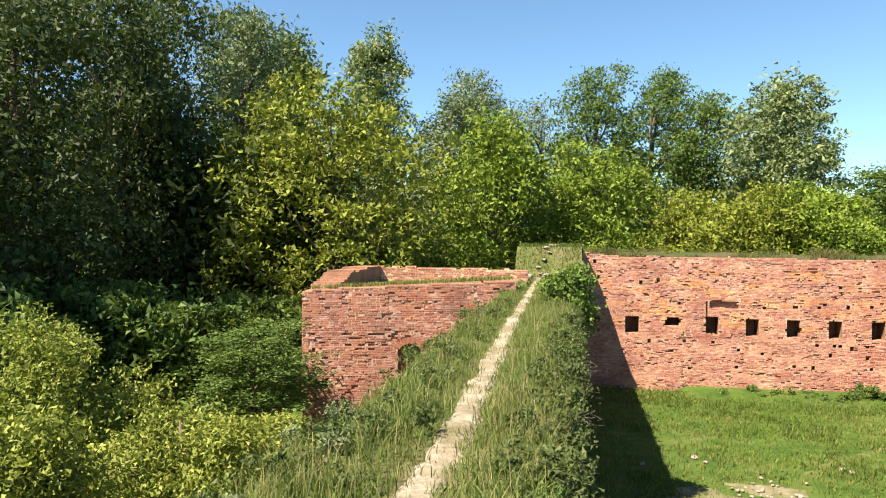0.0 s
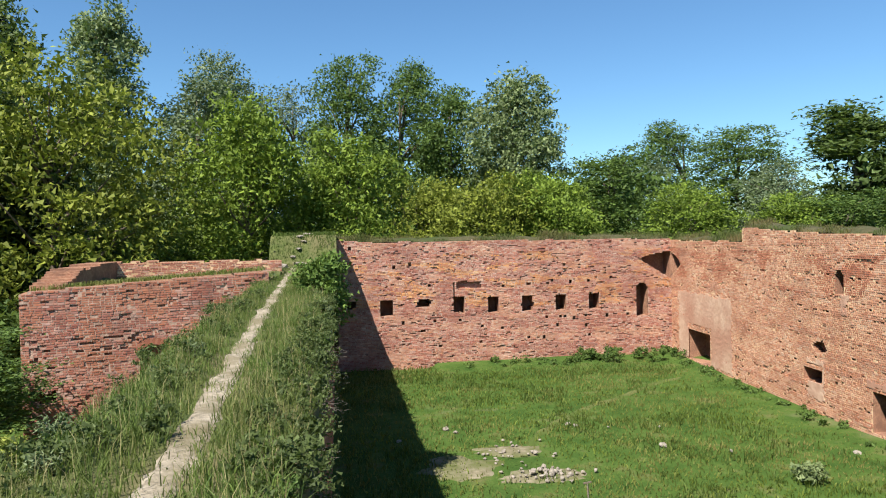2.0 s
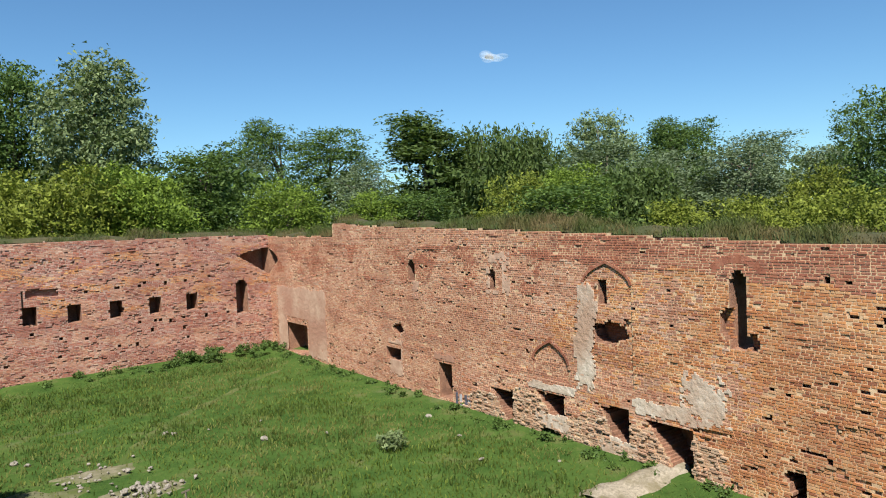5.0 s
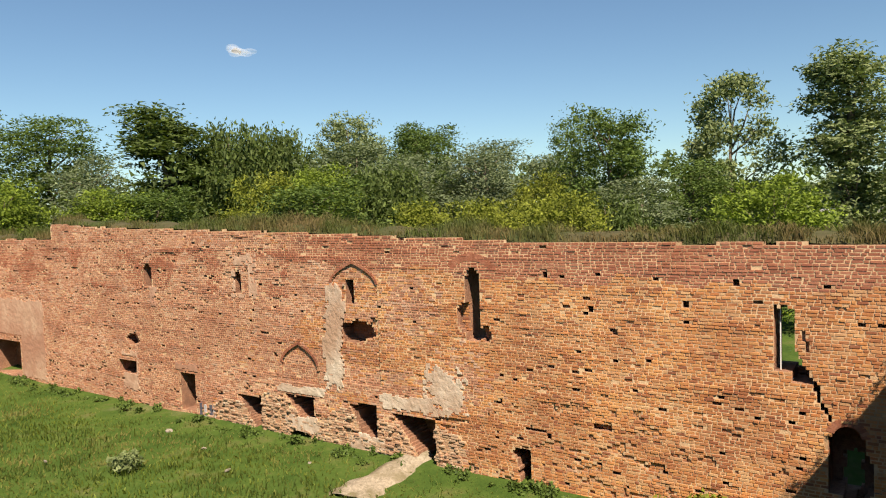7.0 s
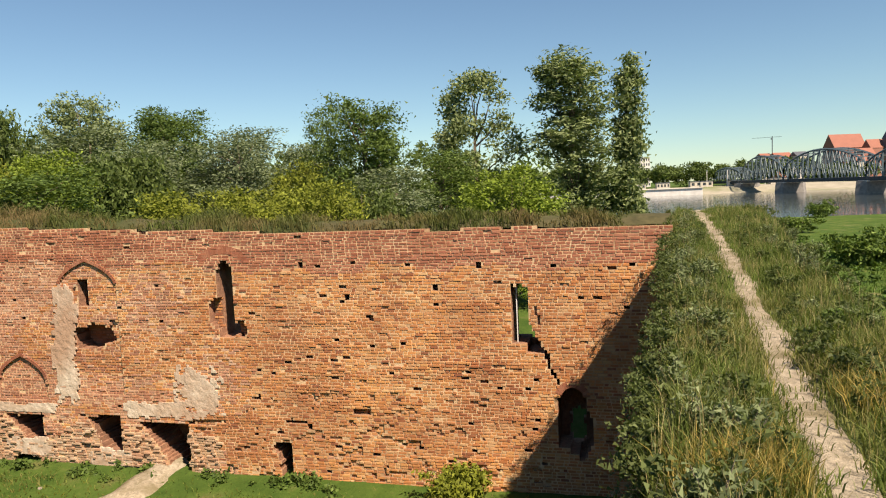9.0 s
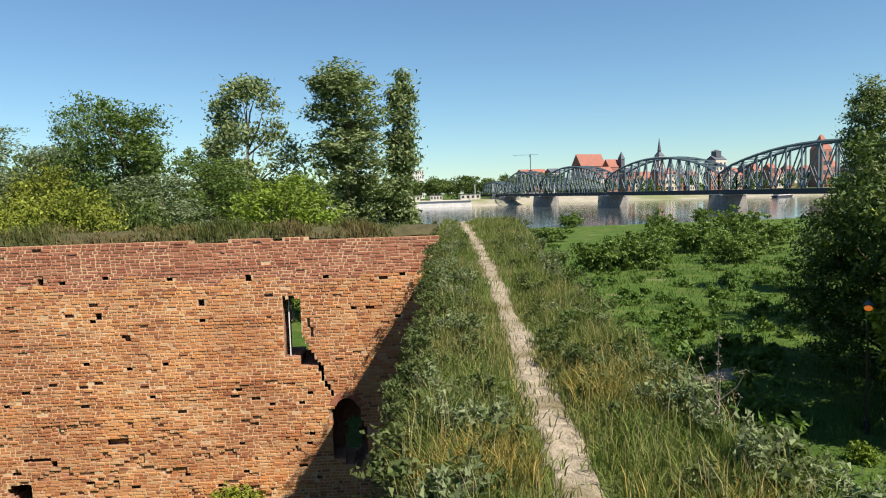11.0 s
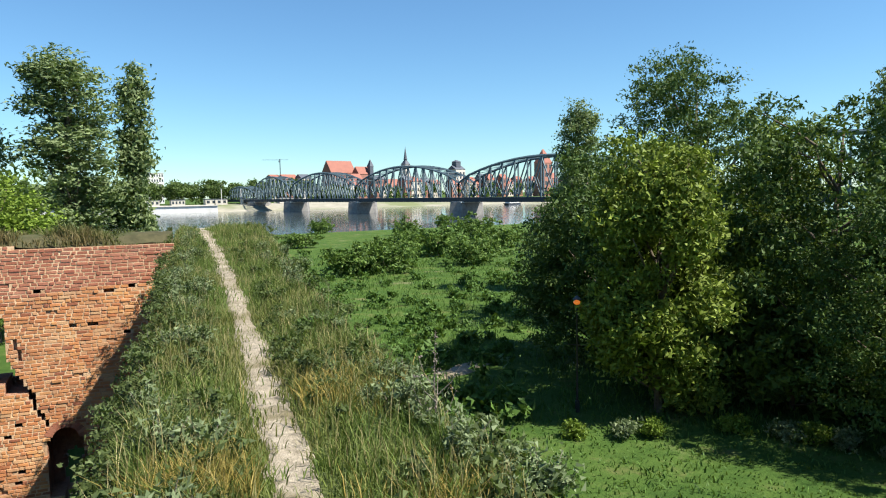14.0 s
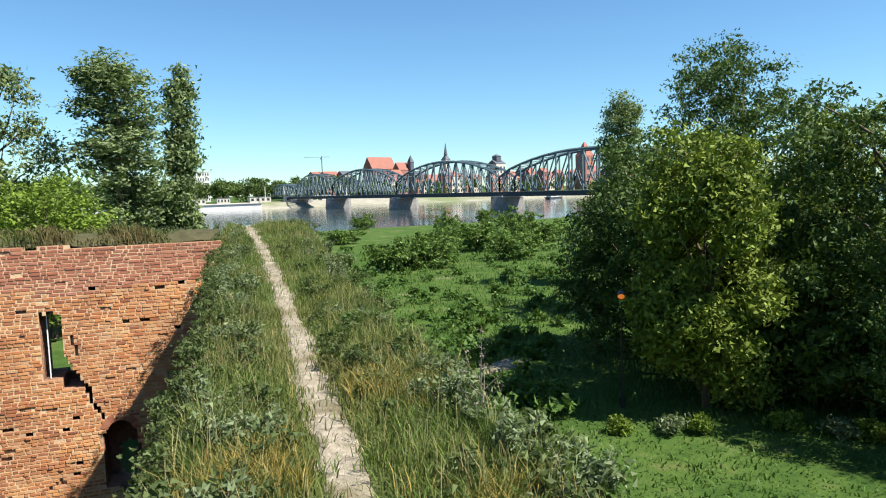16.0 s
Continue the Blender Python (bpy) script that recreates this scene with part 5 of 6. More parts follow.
BRICK_SET = brick_material("arch_brick_single", [(0.30, 0.11, 0.065), (0.40, 0.155, 0.09), (0.46, 0.21, 0.13), (0.34, 0.12, 0.075)], 0.4, True)
arch_ring(22.80, 25.10, 2.6, 4.45, 1.15, 0.05, True, 1, BRICK_SET)
arch_ring(19.35, 21.95, 4.0, 8.05, 1.1, 0.04, True, 2, BRICK_SET)
arch_ring(14.0, 15.9, 7.6, 8.3, 0.55, 0.12, False, 3, BRICK_SET, 0.012)
arch_ring(2.56, 3.54, 2.0, 3.88, 0.5, 0.06, False, 4, BRICK_SET, 0.012)
t_dir = Vector((9.6, 2.2, 0)).normalized()
arch_ring(4.35, 5.55, 4.4, 5.76, 0.42, 0.14, False, 5, BRICK_SET, 0.02, (Vector((-13.3, 31.0, 0)), t_dir, Vector((-t_dir.y, t_dir.x, 0)), tower_front))

pole = thing("white_pole", "thin white pole standing in the window opening", "pole")
pa, pb = (EA + e_dir * 4.72 + e_in * 0.22 + Vector((0, 0, z)) for z in (4.9, 6.95))
bm = bmesh.new()
beam(bm, pa, pb, 0.03)
part("rod", bm, paint("white_lacquer", (0.75, 0.76, 0.74)), pole)
bm = bmesh.new()
beam(bm, pa + Vector((0, 0, 0.0)), pa + e_dir * 0.02 + Vector((0, 0, 0.06)), 0.2)
part("foot", bm, paint("grey_foot", (0.3, 0.3, 0.3)), pole)

# grass over the yard
rng = np.random.default_rng(88)
yp, yh = [], []
while len(yp) < 36000:
    x, y = rng.uniform(-0.9, 25), rng.uniform(0, 53)
    if x > 21.3 + 0.07 * y or not lies_in_yard(x, y):
        continue
    if math.hypot(x - 7.3, y - 30) < 3.2 * rng.random() ** 0.5 + 0.6 and rng.random() < 0.85:
        continue
    k = fbm(x * 0.14, y * 0.14)
    if min((Vector((x, y)) - p).length_squared for p in trail_line[::2]) < 0.3 and rng.random() < 0.4:
        continue
    if k > 0.25 and rng.random() < 0.5:
        continue
    yp.append((x, y, 0.02 + 0.10 * fbm(x * 0.16, y * 0.16)))
    yh.append(0.17 * (1 + 0.6 * fbm(x * 0.4, y * 0.4)) + 0.16 * max(0, 1 - (53 - y) / 6) + 0.10 * max(0, 1 - (21.6 + 0.07 * y - x) / 2))
YARD = leaf_material("yard_grass_blades", (0.06, 0.092, 0.013), (0.135, 0.175, 0.03), 0.32, 0.16, (0.215, 0.19, 0.065))
tagged(blades("yard_grass", yp, yh, 0.05, 0.7, YARD, 19), "short green grass over the castle yard", "grass", kind="stuff")

lush = [(x, y, z) for x, y, z in yp if fbm(x * 0.3, y * 0.3, 7) > 0.14 or y > 47]
tagged(blades("lush_yard_grass", [(x + 0.12 * math.sin(31 * x), y + 0.12 * math.cos(29 * y), z) for x, y, z in lush], 0.30, 0.045, 0.6, GRASS_LUSH, 20), "lush darker grass in stretches of the castle yard", "grass", kind="stuff")

TREES = {
    # the first three and last two stand out of view, added to cast shade
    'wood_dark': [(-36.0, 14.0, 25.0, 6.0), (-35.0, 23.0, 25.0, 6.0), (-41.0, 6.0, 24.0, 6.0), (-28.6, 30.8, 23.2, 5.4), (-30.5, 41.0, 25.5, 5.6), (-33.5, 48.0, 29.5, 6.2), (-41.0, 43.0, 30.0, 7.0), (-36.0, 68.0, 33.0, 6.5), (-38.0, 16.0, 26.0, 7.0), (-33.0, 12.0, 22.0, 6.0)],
    'wood_low': [(-22.5, 33.0, 7.0, 3.8), (-27.0, 29.0, 7.5, 4.2), (-18.5, 37.0, 6.5, 3.4), (-30.0, 36.0, 8.0, 4.5), (-24.5, 24.5, 7.0, 4.0), (-31.0, 21.0, 8.0, 4.5)],
    'broad_dark': [(-28.3, 64.0, 29.4, 3.2), (-16.4, 57.7, 9.6, 5.8), (-11.9, 64.9, 10.8, 6.3), (76.5, 95.0, 26.6, 7.7), (85.2, 90.1, 24.9, 8.4), (93.2, 84.8, 23.8, 8.0), (65.5, 45.9, 13.8, 6.1), (53.5, 16.5, 9.6, 4.0)],
    'willow': [(-28.7, 55.0, 28.9, 5.2), (-15.4, 98.8, 34.1, 6.6), (-6.3, 99.8, 30.1, 7.8), (-17.0, 88.5, 29.0, 6.5), (56.6, 84.9, 17.5, 7.7), (44.6, 100.5, 19.3, 7.0), (78.4, 58.8, 18.8, 7.4), (81.0, 51.6, 16.6, 6.9), (82.9, 40.0, 17.3, 7.0), (75.9, 40.5, 12.9, 6.5), (75.2, 37.4, 16.9, 7.0), (71.5, 47.8, 15.5, 6.9), (58.1, 14.8, 11.0, 4.6), (83.8, 32.8, 15.4, 4.3)],
    'maple': [(-17.9, 46.7, 21.0, 8.7), (7.7, 73.6, 14.7, 6.5), (14.0, 70.6, 14.9, 6.3), (54.4, 53.1, 13.3, 5.2), (74.3, 29.7, 12.6, 5.1), (53.4, 31.5, 9.6, 5.5), (55.0, 24.0, 9.4, 5.3), (48.7, 18.4, 9.8, 4.2), (48.6, 23.6, 9.5, 3.9)],
    'maple_bright': [(-7.3, 57.5, 19.5, 6.8), (0.4, 60.0, 17.4, 5.7), (20.6, 73.2, 15.3, 6.7), (36.9, 71.0, 13.8, 5.4), (22.5, 76.8, 15.6, 6.4), (56.9, 47.3, 13.9, 5.0), (48.0, 68.9, 12.4, 5.4), (58.0, 49.1, 13.9, 3.9), (49.8, 4.4, 10.3, 4.6)],
    'poplar': [(-27.1, 87.9, 36.9, 4.6), (21.0, 85.5, 28.6, 6.9), (101.7, 77.7, 26.9, 8.6), (70.0, -0.0, 21.6, 4.3), (48.4, -38.8, 16.1, 2.2), (25.1, -45.6, 16.3, 2.9)],
    'broad': [(1.0, 95.0, 33.4, 6.6), (8.1, 94.7, 32.7, 7.0), (14.1, 90.9, 28.8, 5.8), (-14.0, 27.6, 5.7, 3.0), (32.2, 81.9, 19.0, 6.7), (59.3, 115.7, 28.0, 8.8), (67.1, 111.4, 26.6, 9.8), (51.1, 66.7, 12.6, 6.0), (102.4, 62.5, 23.8, 7.2), (66.0, 23.2, 17.2, 3.3), (106.0, 64.3, 24.0, 7.4), (61.3, 18.4, 17.8, 4.5), (64.9, 12.2, 12.9, 4.5), (47.2, 40.2, 12.0, 5.5), (74.0, -2.4, 9.4, 3.3)],
    'bush_bright': [(-15.1, 18.7, 6.8, 2.5), (-11.6, 12.4, 5.5, 1.7), (-10.7, 16.9, 4.8, 2.7), (-10.4, 21.6, 3.3, 1.9)],
    'airy': [(73.3, 9.9, 20.7, 4.7)],
    'poplar_thin': [(71.8, -5.3, 20.8, 1.5)],
    # the last three near_maple trees are unseen, added to shade their neighbours
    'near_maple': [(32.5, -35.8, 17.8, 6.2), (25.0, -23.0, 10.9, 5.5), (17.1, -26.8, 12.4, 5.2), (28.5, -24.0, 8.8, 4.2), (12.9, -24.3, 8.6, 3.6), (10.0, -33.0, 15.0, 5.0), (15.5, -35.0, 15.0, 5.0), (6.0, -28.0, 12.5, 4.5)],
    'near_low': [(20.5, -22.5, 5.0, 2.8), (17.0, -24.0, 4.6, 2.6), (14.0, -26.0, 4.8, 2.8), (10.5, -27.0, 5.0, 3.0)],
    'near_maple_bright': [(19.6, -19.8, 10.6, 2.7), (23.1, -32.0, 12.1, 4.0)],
}
for tree_kind, spots in TREES.items():
    plant_trees(tree_kind, spots, ground_z)

# ---- river bridge, far bank and town ----
STEEL = paint("weathered_blue_grey_steel", (0.10, 0.145, 0.165), 0.6, 0.0, 0.4, 0.5)
PIER = speckle("grey_pier_masonry", (0.17, 0.16, 0.15), (0.28, 0.265, 0.245), 0.4)
PALE = speckle("pale_concrete", (0.55, 0.53, 0.49), (0.70, 0.68, 0.64), 0.2)
BANK = speckle("sandy_river_bank", (0.27, 0.25, 0.19), (0.36, 0.33, 0.26), 0.1, 1.0, (0.17, 0.19, 0.09))
# tile orange is muted, with the haze of distance put into the colour
TILE = paint("haze_muted_orange_clay_tiles", (0.29, 0.115, 0.08), 0.8, 0.0, 0.25, 0.2)
TOWNBRICK = paint("town_red_brick", (0.32, 0.15, 0.11), 0.9, 0.0, 0.3, 0.2)
TOWNWALL = paint("pale_town_plaster", (0.55, 0.50, 0.43), 0.9, 0.0, 0.25, 0.2)
SLATE = paint("dark_slate", (0.09, 0.10, 0.12), 0.6, 0.0, 0.3, 0.3)
GLASS = paint("dark_window_glass", (0.04, 0.05, 0.06), 0.2, 0.0, 0.1, 0.5)

BR0, BR1 = Vector((338, -192, 0)), Vector((573, -163.1, 0))
b_dir = (BR1 - BR0).normalized()
b_side = Vector((-b_dir.y, b_dir.x, 0))
DECK = 7.2
bridge = thing("truss_bridge", "long steel arched-truss road bridge on masonry piers over the river", "bridge")


def on_bridge(s, w, z):
    p = BR0 + b_dir * s + b_side * w
    return (p.x, p.y, z)


joints = [-260, -132, 0, 121, 237, 325, 400]
for s0, s1 in zip(joints, joints[1:]):
    length = s1 - s0
    peak, end = (12.0, 7.0) if s0 >= 325 else (19.3, 9.3)
    n = 14 if length > 100 else 10
    top = lambda k: DECK + end + (peak - end) * (1 - (2 * k / n - 1) ** 2) if 0 < k < n else DECK + end * 0.86
    for w in (-5.2, 5.2):
        v, f = tube([on_bridge(s0 + length * k / n, w, top(k)) for k in range(n + 1)], [0.65] * (n + 1), 4)
        link_mesh("top_chord", v, f, STEEL, bridge)
        for k in range(n + 1):
            bm = bmesh.new()
            x = s0 + length * k / n
            beam(bm, on_bridge(x, w, DECK), on_bridge(x, w, top(k)), 0.6)
            part("truss_post", bm, STEEL, bridge)
            if k < n:
                bm = bmesh.new()
                up = k < n / 2
                beam(bm, on_bridge(x, w, top(k) if not up else DECK), on_bridge(s0 + length * (k + 1) / n, w, DECK if not up else top(k + 1)), 0.5)
                part("truss_diagonal", bm, STEEL, bridge)
                bm = bmesh.new()
                beam(bm, on_bridge(x, w, DECK if not up else top(k)), on_bridge(x + length / n / 2, w, (top(k) + DECK) / 2), 0.3)
                part("sub_strut", bm, STEEL, bridge)
    for k in range(1, n):
        bm = bmesh.new()
        x = s0 + length * k / n
        beam(bm, on_bridge(x, -5.2, top(k)), on_bridge(x, 5.2, top(k)), 0.45)
        beam(bm, on_bridge(x, -5.2, top(k)), on_bridge(x + length / n, 5.2, top(k + 1)), 0.3)
        part("wind_brace", bm, STEEL, bridge)
bm = bmesh.new()
beam(bm, on_bridge(-260, 0, DECK - 1.3), on_bridge(402, 0, DECK - 1.3), 11.5, 2.4)
part("deck", bm, paint("dark_deck_girder", (0.035, 0.042, 0.048), 0.7, 0.0, 0.3, 0.4), bridge, "dark riveted deck girder")
for s in joints[1:-1]:
    bm = bmesh.new()
    z0, z1 = WATER - 4, DECK - 2.4
    loops = []
    for z, wx, wy in ((z0, 5.6, 8.2), (z1, 4.6, 7.0)):
        p = BR0 + b_dir * s
        ring = [(-wx, -wy), (0, -wy - 4), (wx, -wy), (wx, wy), (0, wy + 4), (-wx, wy)]
        loops.append([bm.verts.new((p.x + b_dir.x * a + b_side.x * b, p.y + b_dir.y * a + b_side.y * b, z)) for a, b in ring])
    for k in range(6):
        bm.faces.new((loops[0][k], loops[0][(k + 1) % 6], loops[1][(k + 1) % 6], loops[1][k]))
    bm.faces.new(loops[1])
    pier = part("pier", bm, PIER, bridge, "grey stone river pier with pointed cutwaters")
    bm = bmesh.new()
    beam(bm, on_bridge(s - 5, 0, DECK - 2.6), on_bridge(s + 5, 0, DECK - 2.6), 15, 0.7)
    part("pier_cap", bm, PALE, pier)

# far bank: sandy slope and a pale quay
bv, bf = [], []
ys = list(range(-900, 500, 20))
for y in ys:
    for x, z in ((615, -4.5), (628, -2.9 + 0.2 * fbm(y * 0.02, 1)), (640, -1.4), (652, 1.2), (668, 2.2 + 0.3 * fbm(y * 0.03, 2)), (700, 3.0)):
        bv.append((x + 6 * fbm(y * 0.01, 3), y, z))
for i in range(len(ys) - 1):
    for k in range(5):
        bf.append((i * 6 + k, i * 6 + k + 1, i * 6 + k + 7, i * 6 + k + 6))
tagged(link_mesh("far_bank", bv, bf, BANK, smooth=True), "pale sandy far bank of the river", "river bank", kind="structure")
bm = bmesh.new()
box(bm, 622, 650, -108, 40, -4, 2.6)
quay = thing("quay_wall", "long pale concrete quay wall at the water", "quay")
part("wall", bm, PALE, quay)
bm = bmesh.new()
box(bm, 621, 651, -108.4, 40.4, 2.6, 3.1)
part("coping", bm, TOWNWALL, quay)


def house(name, label, at, size, roof_h, wall_mat, roof_mat, windows=(0, 0), turn=0.0, hip=False, category="house"):
    """A far building: walls, roof and rows of windows on the side towards the river."""
    w, d, h = size
    m = pose(at[0], at[1], at[2], 0, 0, turn)
    root = thing(name, label, category, at=m)
    bm = bmesh.new()
    box(bm, -w / 2, w / 2, -d / 2, d / 2, 0, h)
    part("wall", bm, wall_mat, root)
    bm = bmesh.new()
    if roof_h < 0.8:
        box(bm, -w / 2 - 0.3, w / 2 + 0.3, -d / 2 - 0.3, d / 2 + 0.3, h, h + 0.6)
    else:
        e = 0.5
        inset = d / 2 if hip else 0.0
        a = [bm.verts.new(p) for p in ((-w / 2 - e, -d / 2 - e, h - 0.2), (w / 2 + e, -d / 2 - e, h - 0.2), (w / 2 + e, d / 2 + e, h - 0.2), (-w / 2 - e, d / 2 + e, h - 0.2))]
        if w <= d * 1.05 and hip:
            r = [bm.verts.new((0, 0, h + roof_h))]
            for k in range(4):
                bm.faces.new((a[k], a[(k + 1) % 4], r[0]))
        else:
            r = [bm.verts.new((-w / 2 - e + inset, 0, h + roof_h)), bm.verts.new((w / 2 + e - inset, 0, h + roof_h))]
            bm.faces.new((a[0], a[1], r[1], r[0]))
            bm.faces.new((a[2], a[3], r[0], r[1]))
            bm.faces.new((a[1], a[2], r[1]))
            bm.faces.new((a[3], a[0], r[0]))
        bm.faces.new(a)
    part("roof", bm, roof_mat, root)
    cols, rows = windows
    for i in range(cols):
        for j in range(rows):
            x, z = -w / 2 + w * (i + 0.5) / cols, h * (j + 0.55) / rows
            bm = bmesh.new()
            box(bm, x - 0.25 * w / cols, x + 0.25 * w / cols, -d / 2 - 0.12, -d / 2 + 0.1, z - 0.22 * h / rows, z + 0.25 * h / rows)
            part("window", bm, GLASS, root)
    return root


TW = -70.0
house("church", "large brick church with a steep orange tiled roof", (897, -314, 2.8), (41, 20, 36), 16, TOWNBRICK, TILE, (7, 1), TW)
house("church_chancel", "lower orange-roofed chancel beside the church", (886, -343, 2.8), (24, 14, 34), 10, TOWNBRICK, TILE, (4, 1), TW)
house("church_turret", "slender dark church turret", (882, -353, 2.8), (6, 6, 44), 10, SLATE, SLATE, (0, 0), TW, True, "turret")
spire = house("church_tower", "white church tower with a slender dark spire", (863.3, -396.5, 2.8), (8.5, 8.5, 46), 8, TOWNWALL, SLATE, (1, 3), TW, True, "tower")
bm = bmesh.new()
bmesh.ops.create_cone(bm, cap_ends=True, segments=8, radius1=2.4, radius2=0.08, depth=17, matrix=Matrix.Translation((0, 0, 61)))
part("spire", bm, SLATE, spire, "thin dark copper spire")
bm = bmesh.new()
bmesh.ops.create_uvsphere(bm, u_segments=10, v_segments=6, radius=2.6, matrix=Matrix.Translation((0, 0, 53)))
part("lantern", bm, SLATE, spire)
house("old_church", "pale domed town church", (832.6, -457.5, 2.8), (19, 15, 38), 5, TOWNWALL, SLATE, (3, 2), TW)
house("old_church_lantern", "dark rounded roof lantern", (832.6, -457.5, 44), (9, 8, 7), 2.5, SLATE, SLATE, (0, 0), TW, True, "lantern")
house("town_tower", "square brick tower with a steep red roof", (770.5, -555.5, 2.8), (19, 16, 44), 18, TOWNBRICK, TILE, (2, 4), TW, True, "tower")
house("town_hall_block", "brown brick building with a stepped red roof", (917, -250, 2.8), (22, 18, 29), 6, TOWNBRICK, TILE, (4, 3), TW)
house("town_house", "pale plastered town house", (921, -232, 2.8), (14, 14, 31), 4, TOWNWALL, TILE, (3, 3), TW)
house("town_house", "pale plastered town house", (911, -269, 2.8), (16, 14, 30), 5, TOWNWALL, SLATE, (3, 3), TW)
house("apartment_block", "white flat-roofed apartment block above the trees", (946, -87, 2.8), (24, 14, 38), 0.6, PALE, PALE, (8, 6), -85, category="apartment block")
rng = np.random.default_rng(44)
for k in range(30):
    y = -300 - k * 13 + rng.uniform(-4, 4)
    w, h = rng.uniform(12, 20), rng.uniform(15, 27)
    house("town_house", "terraced old-town house with a red tiled roof" if k % 3 else "pale old-town house with a slate roof", (800 + 60 * rng.random() - 0.1 * (k - 10) * 4, y, 2.7), (w, 12, h), rng.uniform(4, 9),
          [TOWNBRICK, TOWNWALL, TOWNBRICK][k % 3], TILE if k % 3 else SLATE, (4, 3), TW)
for k, (y, w) in enumerate([(-60, 16), (-84, 12), (-118, 20), (-150, 16), (-185, 14)]):
    house("quay_shed", "low pale building on the quay", (690, y, 2.6), (w, 10, 5), 0.6, TOWNWALL, SLATE, (4, 1), -88)
crane = thing("tower_crane", "distant construction tower crane", "crane", at=pose(919, -241, 3))
for name, a, b, w in (("mast", (0, 0, 0), (0, 0, 55), 1.0), ("jib", (6, 22, 54), (-3, -10, 54), 0.4), ("cab", (0, 0, 52), (0, 1.5, 52), 2.0)):
    bm = bmesh.new()
    beam(bm, a, b, w)
    part(name, bm, STEEL, crane)
boat = thing("river_boat", "white passenger boat moored under the far bank", "boat", at=pose(577, -379, WATER, 0, 0, -57))
for name, dims, mat in (("hull", (-16, 16, -3, 3, -0.4, 1.6), SLATE), ("deckhouse", (-12, 11, -2.4, 2.4, 1.6, 3.8), PALE), ("wheelhouse", (-4, 3, -1.8, 1.8, 3.8, 5.6), PALE), ("window_band", (-11, 10, -2.5, 2.5, 2.4, 3.1), GLASS)):
    bm = bmesh.new()
    vs = box(bm, *dims)
    if name == "hull":
        for v in vs:
            if v.co.z < 0:
                v.co.x *= 0.85
                v.co.y *= 0.7
    part(name, bm, mat, boat)
for k, y in enumerate([-122, -140, -158, -172, -196, -202]):
    lamp = thing("bank_lamp", "tall thin lamp post on the far bank", "lamp post", "lamp posts on the far bank", pose(680, y, 2.4))
    bm = bmesh.new()
    beam(bm, (0, 0, 0), (0, 0, 15 + 3 * (k > 3)), 0.5)
    part("pole", bm, PALE, lamp)
    bm = bmesh.new()
    beam(bm, (0, -1, 15 + 3 * (k > 3)), (0, 1, 15 + 3 * (k > 3)), 0.6)
    part("lamp_head", bm, STEEL, lamp)


def wood(name, label, spots, count, size, clump, material, seed):
    """A far wood: overlapping crowns of leaf clumps."""
    rng = np.random.default_rng(seed)
    c, r = [], []
    for x, y, z, q in spots:
        c.append((x, y, z))
        r.append(q)
    v, f = crown(np.array(c), np.array(r), 1.0, count, size * 1.2, clump, rng, fine=True)
    return tagged(link_mesh(name, v, f, material), label, "woods", kind="stuff")


rng = np.random.default_rng(70)
far = []
for k in range(330):
    y = 120 - k * 1.2 + rng.uniform(-4, 4)
    x = 730 + rng.uniform(0, 90)
    h = (24 + 5 * fbm(y * 0.03, 3)) if y > -240 else 16
    far.append((x, y, 3 + h * rng.uniform(0.3, 0.78), rng.uniform(4.5, 7)))
wood("far_woods", "dark green trees along the far bank", far, 48000, 1.6, 2.2, LEAF["broad_dark"], 71)
far = [(770 + rng.uniform(-20, 50), -270 - k * 7 + rng.uniform(-4, 4), 3 + rng.uniform(4, 13), rng.uniform(4, 6)) for k in range(60)]
wood("bank_woods", "trees between the old town and the river", far, 9000, 1.5, 2.2, LEAF["broad"], 72)

# woods behind the castle, closing the view
for name, kinds, n, seed, dist, tops in (("back_woods", "broad_dark", 52000, 73, (112, 150), (13, 19)), ("back_thicket", "broad", 42000, 74, (62, 80), (4.0, 6.5))):
    rng = np.random.default_rng(seed)
    spots = []
    for k in range(320):
        az = radians(34 - 122 * k / 320 + rng.uniform(-0.3, 0.3))
        d = rng.uniform(*dist)
        x, y = -math.sin(az) * d, math.cos(az) * d
        if name == "back_thicket" and not (y > 57 or x > 30 or x < -16):
            continue
        q = rng.uniform(1.8, 3.0) * dist[0] / 80
        top = rng.uniform(*tops) * (0.8 if az < radians(-78) else 1.0)
        for z in (q * 0.8, top * 0.5, top - q):
            spots.append((x + rng.normal(0, 1), y + rng.normal(0, 1), 1.4 + z, q))
    wood(name, "dense green woodland behind the castle ruin", spots, n, 0.42 if dist[0] < 100 else 0.6, 0.8 if dist[0] < 100 else 1.2, LEAF[kinds], seed + 5)

# woods outside the wall; their very dark leaf colour stands in for deep shade
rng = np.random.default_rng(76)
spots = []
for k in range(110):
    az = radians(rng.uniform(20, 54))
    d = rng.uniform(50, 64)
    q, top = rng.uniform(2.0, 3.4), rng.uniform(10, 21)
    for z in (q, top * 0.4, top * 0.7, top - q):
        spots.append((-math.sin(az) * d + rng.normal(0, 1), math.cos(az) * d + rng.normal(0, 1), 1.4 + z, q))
wood("side_woods", "woodland beside the castle ruin with deep shade put into its leaf colour", spots, 42000, 0.42, 0.8, LEAF["wood_dark"], 77)

